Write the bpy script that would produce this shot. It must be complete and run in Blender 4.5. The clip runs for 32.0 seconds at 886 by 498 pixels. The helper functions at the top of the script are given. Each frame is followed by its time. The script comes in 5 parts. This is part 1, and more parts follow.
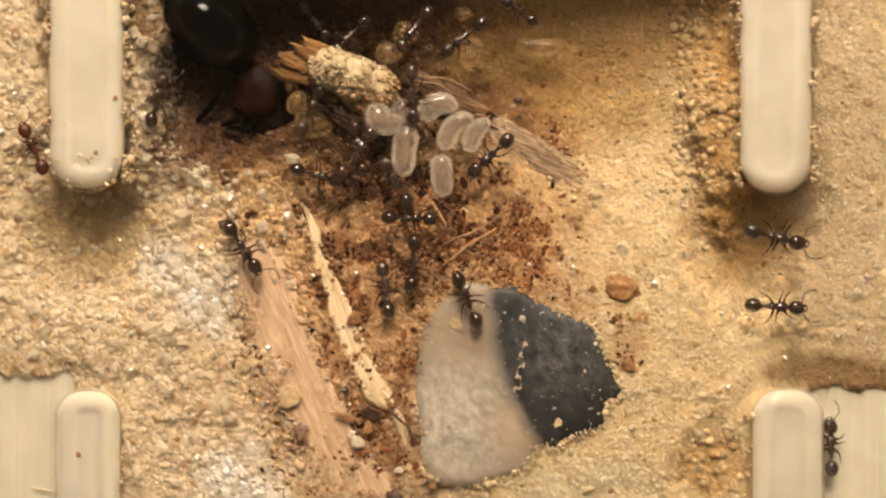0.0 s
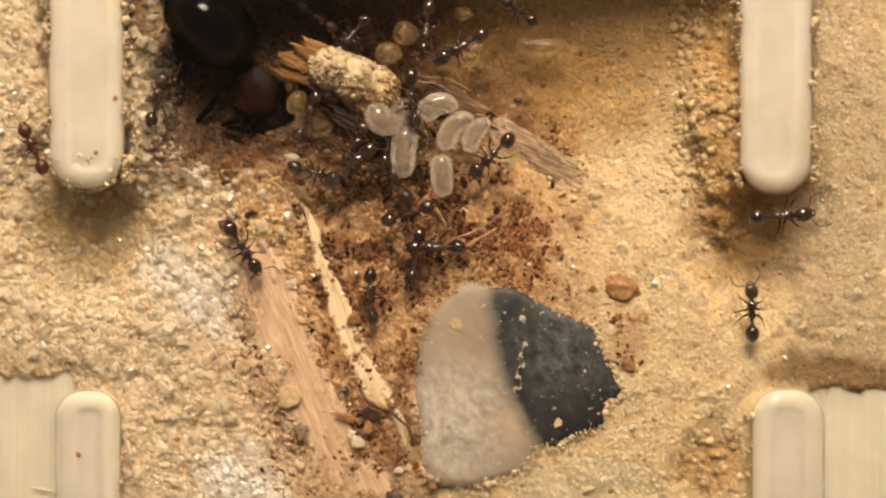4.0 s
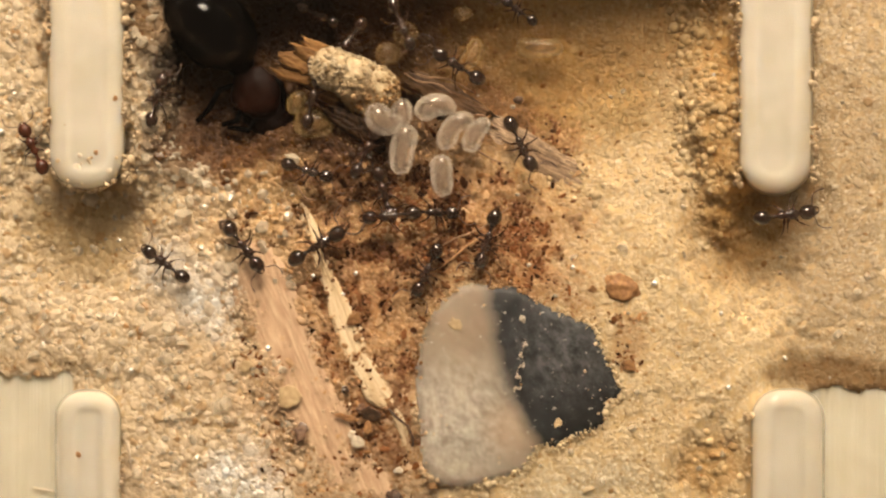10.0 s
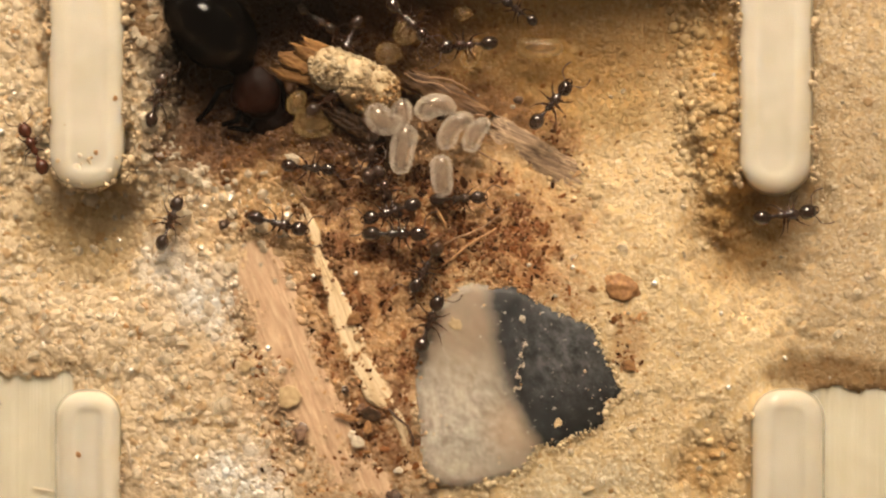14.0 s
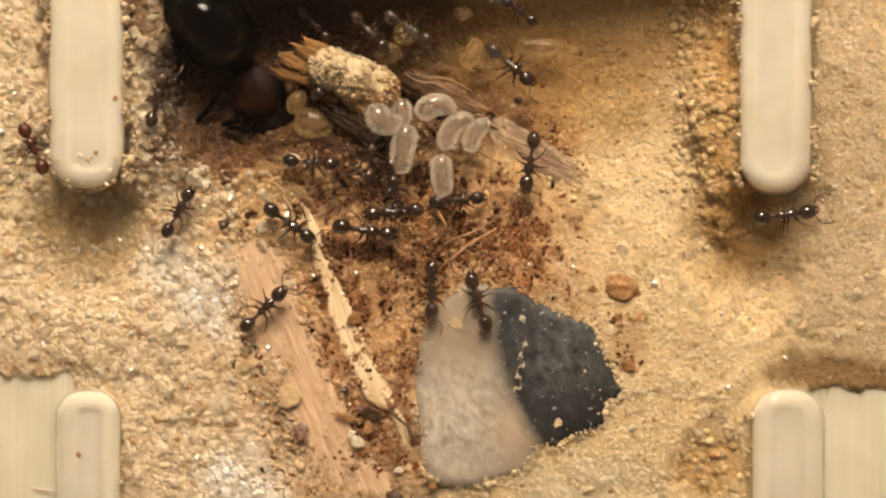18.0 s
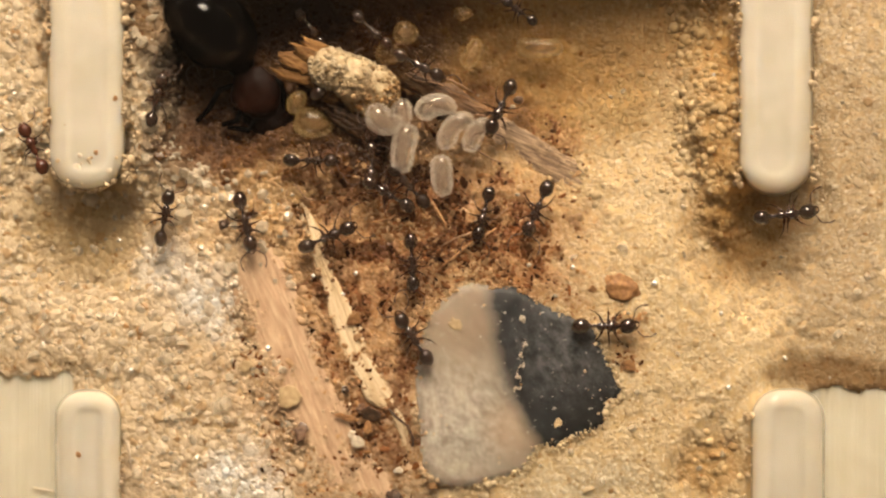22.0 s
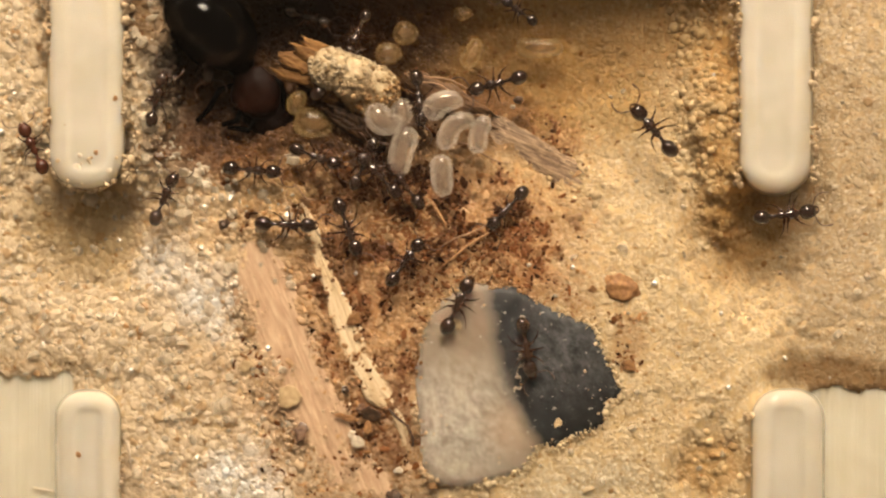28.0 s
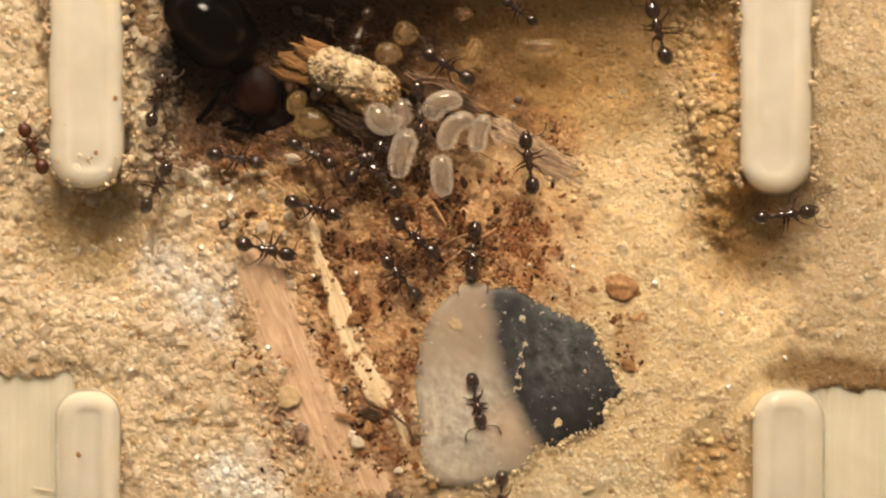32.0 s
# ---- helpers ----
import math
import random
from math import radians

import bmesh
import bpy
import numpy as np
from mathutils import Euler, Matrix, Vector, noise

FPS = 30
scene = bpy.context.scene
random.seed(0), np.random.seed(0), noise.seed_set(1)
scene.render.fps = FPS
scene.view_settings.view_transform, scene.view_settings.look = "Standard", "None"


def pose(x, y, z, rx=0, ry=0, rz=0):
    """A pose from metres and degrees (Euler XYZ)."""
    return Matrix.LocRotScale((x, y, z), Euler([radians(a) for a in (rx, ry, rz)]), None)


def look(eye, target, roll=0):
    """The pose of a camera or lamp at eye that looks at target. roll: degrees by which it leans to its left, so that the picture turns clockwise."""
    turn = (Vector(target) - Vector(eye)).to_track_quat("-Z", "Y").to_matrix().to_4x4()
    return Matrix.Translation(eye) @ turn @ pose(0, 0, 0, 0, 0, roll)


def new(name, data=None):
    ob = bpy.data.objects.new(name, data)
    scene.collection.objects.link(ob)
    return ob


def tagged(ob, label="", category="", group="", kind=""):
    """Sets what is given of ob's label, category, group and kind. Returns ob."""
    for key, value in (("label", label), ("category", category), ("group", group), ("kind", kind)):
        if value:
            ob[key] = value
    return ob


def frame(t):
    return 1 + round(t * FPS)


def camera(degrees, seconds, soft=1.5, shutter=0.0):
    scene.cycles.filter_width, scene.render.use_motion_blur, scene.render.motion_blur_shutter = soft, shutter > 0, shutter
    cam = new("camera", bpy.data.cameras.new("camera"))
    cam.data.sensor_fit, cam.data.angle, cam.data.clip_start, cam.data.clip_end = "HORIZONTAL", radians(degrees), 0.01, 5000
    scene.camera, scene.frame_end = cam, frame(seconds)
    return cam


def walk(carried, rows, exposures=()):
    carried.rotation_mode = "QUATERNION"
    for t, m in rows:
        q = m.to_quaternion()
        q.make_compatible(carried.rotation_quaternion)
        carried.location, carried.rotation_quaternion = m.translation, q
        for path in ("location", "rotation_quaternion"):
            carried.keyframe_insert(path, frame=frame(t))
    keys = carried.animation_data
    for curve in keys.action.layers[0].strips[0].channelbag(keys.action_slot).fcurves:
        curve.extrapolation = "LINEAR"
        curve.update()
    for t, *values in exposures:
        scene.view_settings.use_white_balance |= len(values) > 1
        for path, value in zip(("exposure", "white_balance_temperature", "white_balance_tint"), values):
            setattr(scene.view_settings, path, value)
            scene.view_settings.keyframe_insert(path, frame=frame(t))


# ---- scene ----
# The plan is drawn in units of 0.04 mm across the bed, x to the right and y towards the bottom of the nest.
U = 0.00004
MID_X, MID_Y = 784.0, 441.0
Z_REF = 0.0045           # level of the sand in the middle of the nest
EYE = 0.11               # the lens stands this far above that level
GLASS = 0.0066           # underside of the cover glass
SECONDS = 32.0


def at(x, y, z):
    """Place of a plan point at the height z (metres)."""
    k = (Z_REF + EYE - z) / EYE * U
    return Vector(((x - MID_X) * k, (MID_Y - y) * k, z))


cam = camera(2 * math.degrees(math.atan(784 * U / EYE)), SECONDS, soft=2.3)
stand = Matrix.Translation((0, 0, Z_REF + EYE))
walk(cam, [(0, stand), (SECONDS, stand)], exposures=[(0, 0.0), (SECONDS, 0.0)])

# ---- light: one warm desk lamp above the nest, and the dim room ----
world = bpy.data.worlds.new("room")
world.use_nodes = True
scene.world = world
world.node_tree.nodes["Background"].inputs["Color"].default_value = (1.0, 0.73, 0.48, 1)
world.node_tree.nodes["Background"].inputs["Strength"].default_value = 0.066
LAMP_WAY = Vector((0.0, 0.70, 0.70)).normalized()
lamp_data = bpy.data.lights.new("desk_lamp", "AREA")
lamp_data.shape, lamp_data.size = "DISK", 0.120
lamp_data.energy, lamp_data.color = 1.07, (1.0, 0.832, 0.63)
lamp = new("desk_lamp", lamp_data)
lamp.matrix_world = look(LAMP_WAY * 0.34, (0, 0, 0.004))
tagged(lamp, "warm desk lamp shining down on the nest", "lamp")
# ---- materials ----
def material(name):
    m = bpy.data.materials.new(name)
    m.use_nodes = True
    return m, m.node_tree.nodes, m.node_tree.links, m.node_tree.nodes["Principled BSDF"]


def ramp(nodes, stops):
    r = nodes.new("ShaderNodeValToRGB")
    while len(r.color_ramp.elements) < len(stops):
        r.color_ramp.elements.new(0.5)
    for e, (p, c) in zip(r.color_ramp.elements, stops):
        e.position, e.color = p, (*c, 1)
    return r


def grain(nodes, links, size_mm, detail=4.0, stretch=(1, 1, 1), turn=0.0, rough=0.55):
    """Noise of that feature size, in the thing's own space."""
    tc = nodes.new("ShaderNodeTexCoord")
    mp = nodes.new("ShaderNodeMapping")
    mp.vector_type = "TEXTURE"
    mp.inputs["Scale"].default_value = [1 / s for s in stretch]
    mp.inputs["Rotation"].default_value = (0, 0, turn)
    n = nodes.new("ShaderNodeTexNoise")
    n.inputs["Scale"].default_value = 1000.0 / size_mm
    n.inputs["Detail"].default_value = detail
    n.inputs["Roughness"].default_value = rough
    links.new(tc.outputs["Object"], mp.inputs["Vector"])
    links.new(mp.outputs["Vector"], n.inputs["Vector"])
    return n


def bump(nodes, links, bsdf, source, strength, depth_mm):
    b = nodes.new("ShaderNodeBump")
    b.inputs["Strength"].default_value = strength
    b.inputs["Distance"].default_value = depth_mm / 1000
    links.new(source, b.inputs["Height"])
    links.new(b.outputs["Normal"], bsdf.inputs["Normal"])
    return b


def mixed(nodes, links, fac, a, b, mode="MIX"):
    m = nodes.new("ShaderNodeMix")
    m.data_type, m.blend_type = "RGBA", mode
    for socket, v in ((m.inputs[0], fac), (m.inputs[6], a), (m.inputs[7], b)):
        if isinstance(v, (int, float)):
            socket.default_value = v
        elif isinstance(v, tuple):
            socket.default_value = (*v, 1)
        else:
            links.new(v, socket)
    return m.outputs[2]


def simple(name, low, high, size_mm, rough=0.5, relief=0.0, spec=0.5, stretch=(1, 1, 1), turn=0.0, detail=4.0, lo=0.35, hi=0.68, depth_mm=0.08):
    m, nodes, links, bsdf = material(name)
    n = grain(nodes, links, size_mm, detail, stretch, turn)
    r = ramp(nodes, [(lo, low), (hi, high)])
    links.new(n.outputs["Fac"], r.inputs["Fac"])
    links.new(r.outputs["Color"], bsdf.inputs["Base Color"])
    bsdf.inputs["Roughness"].default_value = rough
    bsdf.inputs["Specular IOR Level"].default_value = spec
    if relief:
        bump(nodes, links, bsdf, n.outputs["Fac"], relief, depth_mm)
    return m


def sand_material(name, islands, dull=False):
    m, nodes, links, bsdf = material(name)
    a = nodes.new("ShaderNodeAttribute")
    a.attribute_name = "mineral"
    if islands:
        g = nodes.new("ShaderNodeNewGeometry")
        r = ramp(nodes, [(0.0, (0.62, 0.44, 0.28)), (0.05, (0.86, 0.76, 0.62)), (0.18, (0.97, 0.94, 0.89)), (0.72, (1.02, 1.01, 0.99)), (0.88, (1.10, 1.12, 1.15)), (1.0, (1.26, 1.32, 1.40))])
        links.new(g.outputs["Random Per Island"], r.inputs["Fac"])
        n = grain(nodes, links, 0.12, 2.0)
        s = ramp(nodes, [(0.3, (0.86, 0.84, 0.80)), (0.7, (1.06, 1.05, 1.04))])
        links.new(n.outputs["Fac"], s.inputs["Fac"])
        tone = mixed(nodes, links, 1.0, r.outputs["Color"], s.outputs["Color"], "MULTIPLY")
        # a few grains are clear glossy quartz
        gl = nodes.new("ShaderNodeMath")
        gl.operation = "MULTIPLY"
        gl.inputs[1].default_value = 13.0
        fr = nodes.new("ShaderNodeMath")
        fr.operation = "FRACT"
        links.new(g.outputs["Random Per Island"], gl.inputs[0])
        links.new(gl.outputs[0], fr.inputs[0])
        rr = ramp(nodes, [(0.0, (0.8,) * 3), (0.5, (0.85,) * 3), (1.0, (0.9,) * 3)] if dull else [(0.0, (0.08,) * 3), (0.14, (0.18,) * 3), (0.32, (0.55,) * 3)])
        links.new(fr.outputs[0], rr.inputs["Fac"])
        links.new(rr.outputs["Color"], bsdf.inputs["Roughness"])
        bump(nodes, links, bsdf, n.outputs["Fac"], 0.20, 0.05)
    else:
        n = grain(nodes, links, 0.35, 6.0, rough=0.7)
        r = ramp(nodes, [(0.28, (0.90, 0.86, 0.81)), (0.5, (1.0, 0.99, 0.97)), (0.75, (1.10, 1.10, 1.11))])
        links.new(n.outputs["Fac"], r.inputs["Fac"])
        tone = r.outputs["Color"]
        bsdf.inputs["Roughness"].default_value = 0.75
        bump(nodes, links, bsdf, n.outputs["Fac"], 0.25, 0.10)
        bsdf.inputs["Subsurface Weight"].default_value = 0.6
        bsdf.inputs["Subsurface Radius"].default_value = (1.0, 0.9, 0.75)
        bsdf.inputs["Subsurface Scale"].default_value = 0.0006
    colour = mixed(nodes, links, 1.0, a.outputs["Color"], tone, "MULTIPLY")
    links.new(colour, bsdf.inputs["Base Color"])
    bsdf.inputs["Specular IOR Level"].default_value = 0.1 if dull else 0.3
    if islands:
        # quartz lets part of the light through
        glow, both = nodes.new("ShaderNodeBsdfTranslucent"), nodes.new("ShaderNodeMixShader")
        links.new(colour, glow.inputs["Color"])
        both.inputs[0].default_value = 0.12 if dull else 0.25
        links.new(bsdf.outputs[0], both.inputs[1])
        links.new(glow.outputs[0], both.inputs[2])
        links.new(both.outputs[0], nodes["Material Output"].inputs["Surface"])
    return m


def waxy(name, colour, rough, thin, size_mm=0.3, gloss=0.0):
    """Soft translucent body with a wet skin: larvae, milky crystals."""
    m, nodes, links, bsdf = material(name)
    n = grain(nodes, links, size_mm, 4.0)
    r = ramp(nodes, [(0.35, tuple(c * 0.92 for c in colour)), (0.65, colour)])
    links.new(n.outputs["Fac"], r.inputs["Fac"])
    links.new(r.outputs["Color"], bsdf.inputs["Base Color"])
    bsdf.inputs["Roughness"].default_value = 0.6
    bsdf.inputs["Specular IOR Level"].default_value = 0.0
    clear, wet, some, skin = [nodes.new("ShaderNode" + k) for k in ("BsdfTransparent", "BsdfGlossy", "MixShader", "MixShader")]
    some.inputs[0].default_value = thin
    links.new(clear.outputs[0], some.inputs[1])
    links.new(bsdf.outputs[0], some.inputs[2])
    wet.inputs["Roughness"].default_value = rough
    skin.inputs[0].default_value = gloss
    links.new(some.outputs[0], skin.inputs[1])
    links.new(wet.outputs[0], skin.inputs[2])
    links.new(skin.outputs[0], nodes["Material Output"].inputs["Surface"])
    return m


def stone_material():
    m, nodes, links, bsdf = material("flint")
    tc = nodes.new("ShaderNodeTexCoord")
    sep = nodes.new("ShaderNodeSeparateXYZ")
    links.new(tc.outputs["Object"], sep.inputs[0])

    def calc(op, a, b):
        k = nodes.new("ShaderNodeMath")
        k.operation = op
        for i, v in enumerate((a, b)):
            if isinstance(v, (int, float)):
                k.inputs[i].default_value = v
            else:
                links.new(v, k.inputs[i])
        return k.outputs[0]
    # the dark band begins along a curved line down the pebble
    down = calc("MULTIPLY", calc("SUBTRACT", -0.00256, sep.outputs["Y"]), 1 / U)
    edge = calc("MULTIPLY", calc("MULTIPLY", down, down), 0.0011)
    wob = grain(nodes, links, 1.6, 3.0)
    across = calc("ADD", calc("SUBTRACT", calc("MULTIPLY", sep.outputs["X"], 1 / U), 78.0), calc("MULTIPLY", calc("SUBTRACT", wob.outputs["Fac"], 0.5), 34.0))
    fac = calc("ADD", calc("MULTIPLY", calc("SUBTRACT", across, edge), 0.028), 0.5)
    pale = grain(nodes, links, 3.2, 5.0)
    rp = ramp(nodes, [(0.28, (0.20, 0.168, 0.128)), (0.45, (0.265, 0.226, 0.182)), (0.58, (0.315, 0.272, 0.218)), (0.75, (0.38, 0.315, 0.235))])
    links.new(pale.outputs["Fac"], rp.inputs["Fac"])
    dark = grain(nodes, links, 1.1, 6.0, rough=0.7)
    rd = ramp(nodes, [(0.32, (0.009, 0.009, 0.009)), (0.55, (0.016, 0.0162, 0.0168)), (0.74, (0.060, 0.060, 0.061))])
    links.new(dark.outputs["Fac"], rd.inputs["Fac"])
    clamp = nodes.new("ShaderNodeClamp")
    links.new(fac, clamp.inputs[0])
    body = mixed(nodes, links, clamp.outputs[0], rp.outputs["Color"], rd.outputs["Color"])
    # frosty white bloom low on the pale side, amber at its far edge
    def spot(cx, cy, radius):
        p = at(cx, cy, 0.005)
        dx = calc("MULTIPLY", calc("SUBTRACT", sep.outputs["X"], p.x), 1 / (radius * U))
        dy = calc("MULTIPLY", calc("SUBTRACT", sep.outputs["Y"], p.y), 1 / (radius * U))
        d = calc("ADD", calc("MULTIPLY", dx, dx), calc("MULTIPLY", dy, dy))
        k = nodes.new("ShaderNodeClamp")
        links.new(calc("SUBTRACT", 1.0, d), k.inputs[0])
        return k.outputs[0]
    body = mixed(nodes, links, calc("MULTIPLY", calc("MULTIPLY", spot(820, 570, 130), 0.75), calc("SUBTRACT", 1.0, clamp.outputs[0])), body, (0.27, 0.195, 0.13))
    frost = grain(nodes, links, 0.55, 7.0, (1.0, 0.6, 1.0), 0.6, rough=0.75)
    rf = ramp(nodes, [(0.40, (0, 0, 0)), (0.66, (1, 1, 1))])
    links.new(frost.outputs["Fac"], rf.inputs["Fac"])
    body = mixed(nodes, links, calc("MULTIPLY", calc("MULTIPLY", spot(795, 750, 140), rf.outputs["Color"]), 0.8), body, (0.62, 0.565, 0.49))
    body = mixed(nodes, links, calc("MULTIPLY", calc("MULTIPLY", spot(915, 755, 75), 0.35), calc("SUBTRACT", 1.0, clamp.outputs[0])), body, (0.40, 0.24, 0.12))
    body = mixed(nodes, links, calc("MULTIPLY", calc("MULTIPLY", spot(1000, 620, 120), rf.outputs["Color"]), 0.45), body, (0.20, 0.20, 0.205))
    dust = grain(nodes, links, 0.42, 2.0)
    rs = ramp(nodes, [(0.66, (0, 0, 0)), (0.72, (0.7, 0.7, 0.7))])
    links.new(dust.outputs["Fac"], rs.inputs["Fac"])
    body = mixed(nodes, links, rs.outputs["Color"], body, (0.46, 0.42, 0.36))
    links.new(body, bsdf.inputs["Base Color"])
    rq = ramp(nodes, [(0.35, (0.28, 0.28, 0.28)), (0.65, (0.58, 0.58, 0.58))])
    links.new(dark.outputs["Fac"], rq.inputs["Fac"])
    links.new(rq.outputs["Color"], bsdf.inputs["Roughness"])
    bsdf.inputs["Subsurface Weight"].default_value = 0.2
    bsdf.inputs["Subsurface Scale"].default_value = 0.0008
    bump(nodes, links, bsdf, frost.outputs["Fac"], 0.35, 0.20)
    return m


def shell(name, colour, rough, size_mm=0.12, relief=0.03, gloss=0.5):
    """Ant cuticle: dark, smooth, finely chagrined."""
    m, nodes, links, bsdf = material(name)
    n = grain(nodes, links, size_mm, 3.0)
    r = ramp(nodes, [(0.3, tuple(c * 0.7 for c in colour)), (0.7, tuple(c * 1.35 for c in colour))])
    links.new(n.outputs["Fac"], r.inputs["Fac"])
    links.new(r.outputs["Color"], bsdf.inputs["Base Color"])
    bsdf.inputs["Roughness"].default_value = rough
    bsdf.inputs["Specular IOR Level"].default_value = gloss
    bsdf.inputs["IOR"].default_value = 1.8 if gloss > 0.8 else 1.5
    if relief:
        bump(nodes, links, bsdf, n.outputs["Fac"], relief, 0.02)
    return m


def plastic(name, low, high, lines, rough, see):
    m, nodes, links, bsdf = material(name)
    n = grain(nodes, links, 5.0, 3.0)
    fine = grain(nodes, links, 0.5, 3.0, (1, 0.04, 1))
    r = ramp(nodes, [(0.35, low), (0.65, high)])
    links.new(n.outputs["Fac"], r.inputs["Fac"])
    streak = ramp(nodes, [(0.3, (1 - lines, 1 - lines * 1.1, 1 - lines * 1.5)), (0.7, (1.02, 1.02, 1.025))])
    links.new(fine.outputs["Fac"], streak.inputs["Fac"])
    mott = grain(nodes, links, 1.3, 5.0)
    patch = ramp(nodes, [(0.34, (0.97, 0.96, 0.94)), (0.52, (1.0, 1.0, 1.0)), (0.68, (1.05, 1.06, 1.08))])
    links.new(mott.outputs["Fac"], patch.inputs["Fac"])
    tone = mixed(nodes, links, 1.0, r.outputs["Color"], streak.outputs["Color"], "MULTIPLY")
    links.new(mixed(nodes, links, 1.0, tone, patch.outputs["Color"], "MULTIPLY"), bsdf.inputs["Base Color"])
    bsdf.inputs["Roughness"].default_value = rough
    bsdf.inputs["Subsurface Weight"].default_value = see
    bsdf.inputs["Subsurface Radius"].default_value = (1.0, 0.85, 0.62)
    bsdf.inputs["Subsurface Scale"].default_value = 0.0018
    bump(nodes, links, bsdf, mott.outputs["Fac"], 0.08, 0.06)
    bsdf.inputs["Specular IOR Level"].default_value = 1.0
    return m


SAND_BED = sand_material("sand_bed", False)
SAND_GRAIN = sand_material("sand_grain", True)
CHAFF = sand_material("chaff", True, True)
CRYSTAL = waxy("crystal", (0.80, 0.69, 0.52), 0.14, 0.42, 0.25, gloss=0.06)
PLASTIC = plastic("cream_plastic", (0.52, 0.48, 0.392), (0.575, 0.535, 0.447), 0.015, 0.06, 0.75)
PLASTIC_FLOOR = plastic("floor_plastic", (0.55, 0.51, 0.405), (0.63, 0.59, 0.475), 0.10, 0.3, 0.5)
PINK_WOOD = simple("pink_wood", (0.44, 0.275, 0.165), (0.61, 0.435, 0.28), 0.18, 0.55, 0.35, stretch=(1, 0.09, 1), turn=radians(24))
PALE_WOOD = simple("pale_wood", (0.56, 0.41, 0.24), (0.74, 0.59, 0.39), 0.4, 0.6, 0.4, stretch=(1, 0.09, 1), turn=radians(23))
GREY_WOOD = simple("grey_wood", (0.115, 0.066, 0.034), (0.42, 0.285, 0.17), 0.16, 0.6, 0.8, stretch=(1, 0.09, 1), turn=radians(66))
BROWN_WOOD = simple("brown_wood", (0.085, 0.036, 0.009), (0.29, 0.15, 0.05), 0.30, 0.6, 0.6, 0.15, stretch=(1, 0.09, 1), turn=radians(66))
FIBRE = simple("fibre", (0.20, 0.11, 0.055), (0.36, 0.21, 0.11), 0.3, 0.6)
MOULD = simple("crumb", (0.34, 0.23, 0.11), (0.54, 0.43, 0.27), 0.35, 0.6, 0.9)
FLINT = stone_material()
SPECK = simple("dark_speck", (0.035, 0.018, 0.010), (0.13, 0.065, 0.03), 0.2, 0.5, 0.6)
TAN_CHIP = simple("tan_chip", (0.42, 0.29, 0.15), (0.60, 0.45, 0.26), 0.4, 0.5, 0.5)
ROT = simple("rotten_bark", (0.010, 0.005, 0.0025), (0.055, 0.026, 0.011), 0.3, 0.6, 0.5, 0.15)
DARK_BARK = simple("dark_bark", (0.045, 0.020, 0.007), (0.20, 0.105, 0.042), 0.25, 0.5, 0.6, 0.3, stretch=(1, 0.09, 1), turn=radians(64))
DARK_SHARD = simple("dark_shard", (0.075, 0.036, 0.018), (0.21, 0.11, 0.055), 0.25, 0.35, 0.4)
PALE_GRIT = simple("pale_grit", (0.56, 0.46, 0.34), (0.72, 0.62, 0.48), 0.3, 0.5, 0.5)
AMBER_FLAKE = simple("amber_flake", (0.34, 0.24, 0.13), (0.46, 0.34, 0.19), 0.3, 0.5, 0.3)
CRUMB_BROWN = simple("brown_crumb", (0.18, 0.080, 0.026), (0.40, 0.205, 0.075), 0.3, 0.6, 0.8)
# larva skin and fat each have a dimmer copy, shade put into its colour
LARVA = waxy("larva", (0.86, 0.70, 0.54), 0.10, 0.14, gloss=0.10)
LARVA_SHADED = waxy("larva_shaded", (0.52, 0.34, 0.13), 0.16, 0.10, gloss=0.02)
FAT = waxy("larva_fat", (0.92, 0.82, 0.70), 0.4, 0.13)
FAT_SHADED = waxy("larva_fat_shaded", (0.52, 0.34, 0.13), 0.4, 0.12)
GUT = waxy("gut", (0.22, 0.11, 0.045), 0.3, 0.38)
SHELL = shell("ant_shell", (0.024, 0.0092, 0.0045), 0.12, relief=0.0, gloss=1.0)
SHELL_BROWN = shell("thorax_shell", (0.030, 0.0115, 0.0055), 0.14, relief=0.0, gloss=0.9)
SHELL_RED = shell("red_shell", (0.065, 0.018, 0.008), 0.22)
LEG = shell("ant_leg", (0.042, 0.016, 0.007), 0.26)
HORN = shell("ant_horn", (0.060, 0.025, 0.011), 0.32)
QUEEN = shell("queen_shell", (0.0016, 0.0013, 0.0012), 0.10, relief=0.0, gloss=0.22)
# queen's thorax, back plate and head: dark red, darkened further for the pit's shade
QUEEN_DULL = shell("queen_dull", (0.005, 0.0020, 0.0012), 0.42, 0.3, 0.25, 0.05)
QUEEN_RED = shell("queen_red", (0.0125, 0.0032, 0.0012), 0.45, 0.5, 0.3, 0.08)
QUARTZ, _n, _l, _b = material("quartz")
_b.inputs["Base Color"].default_value = (0.95, 0.93, 0.88, 1)
_b.inputs["Roughness"].default_value = 0.08
_b.inputs["Transmission Weight"].default_value = 0.25
_q = grain(_n, _l, 0.2, 2.0)
_r = ramp(_n, [(0.3, (0.08,) * 3), (0.7, (0.16,) * 3)])
_l.new(_q.outputs["Fac"], _r.inputs["Fac"])
_l.new(_r.outputs["Color"], _b.inputs["Roughness"])
GLASS_SHEET, _n, _l, _b = material("cover_glass")
_b.inputs["Base Color"].default_value = (1, 1, 1, 1)
_b.inputs["Roughness"].default_value = 0.0
_b.inputs["IOR"].default_value = 1.45
_b.inputs["Transmission Weight"].default_value = 1.0
_gn = grain(_n, _l, 12.0, 2.0)
_gr = ramp(_n, [(0.3, (0.0, 0.0, 0.0)), (0.7, (0.004, 0.004, 0.004))])
_l.new(_gn.outputs["Fac"], _gr.inputs["Fac"])
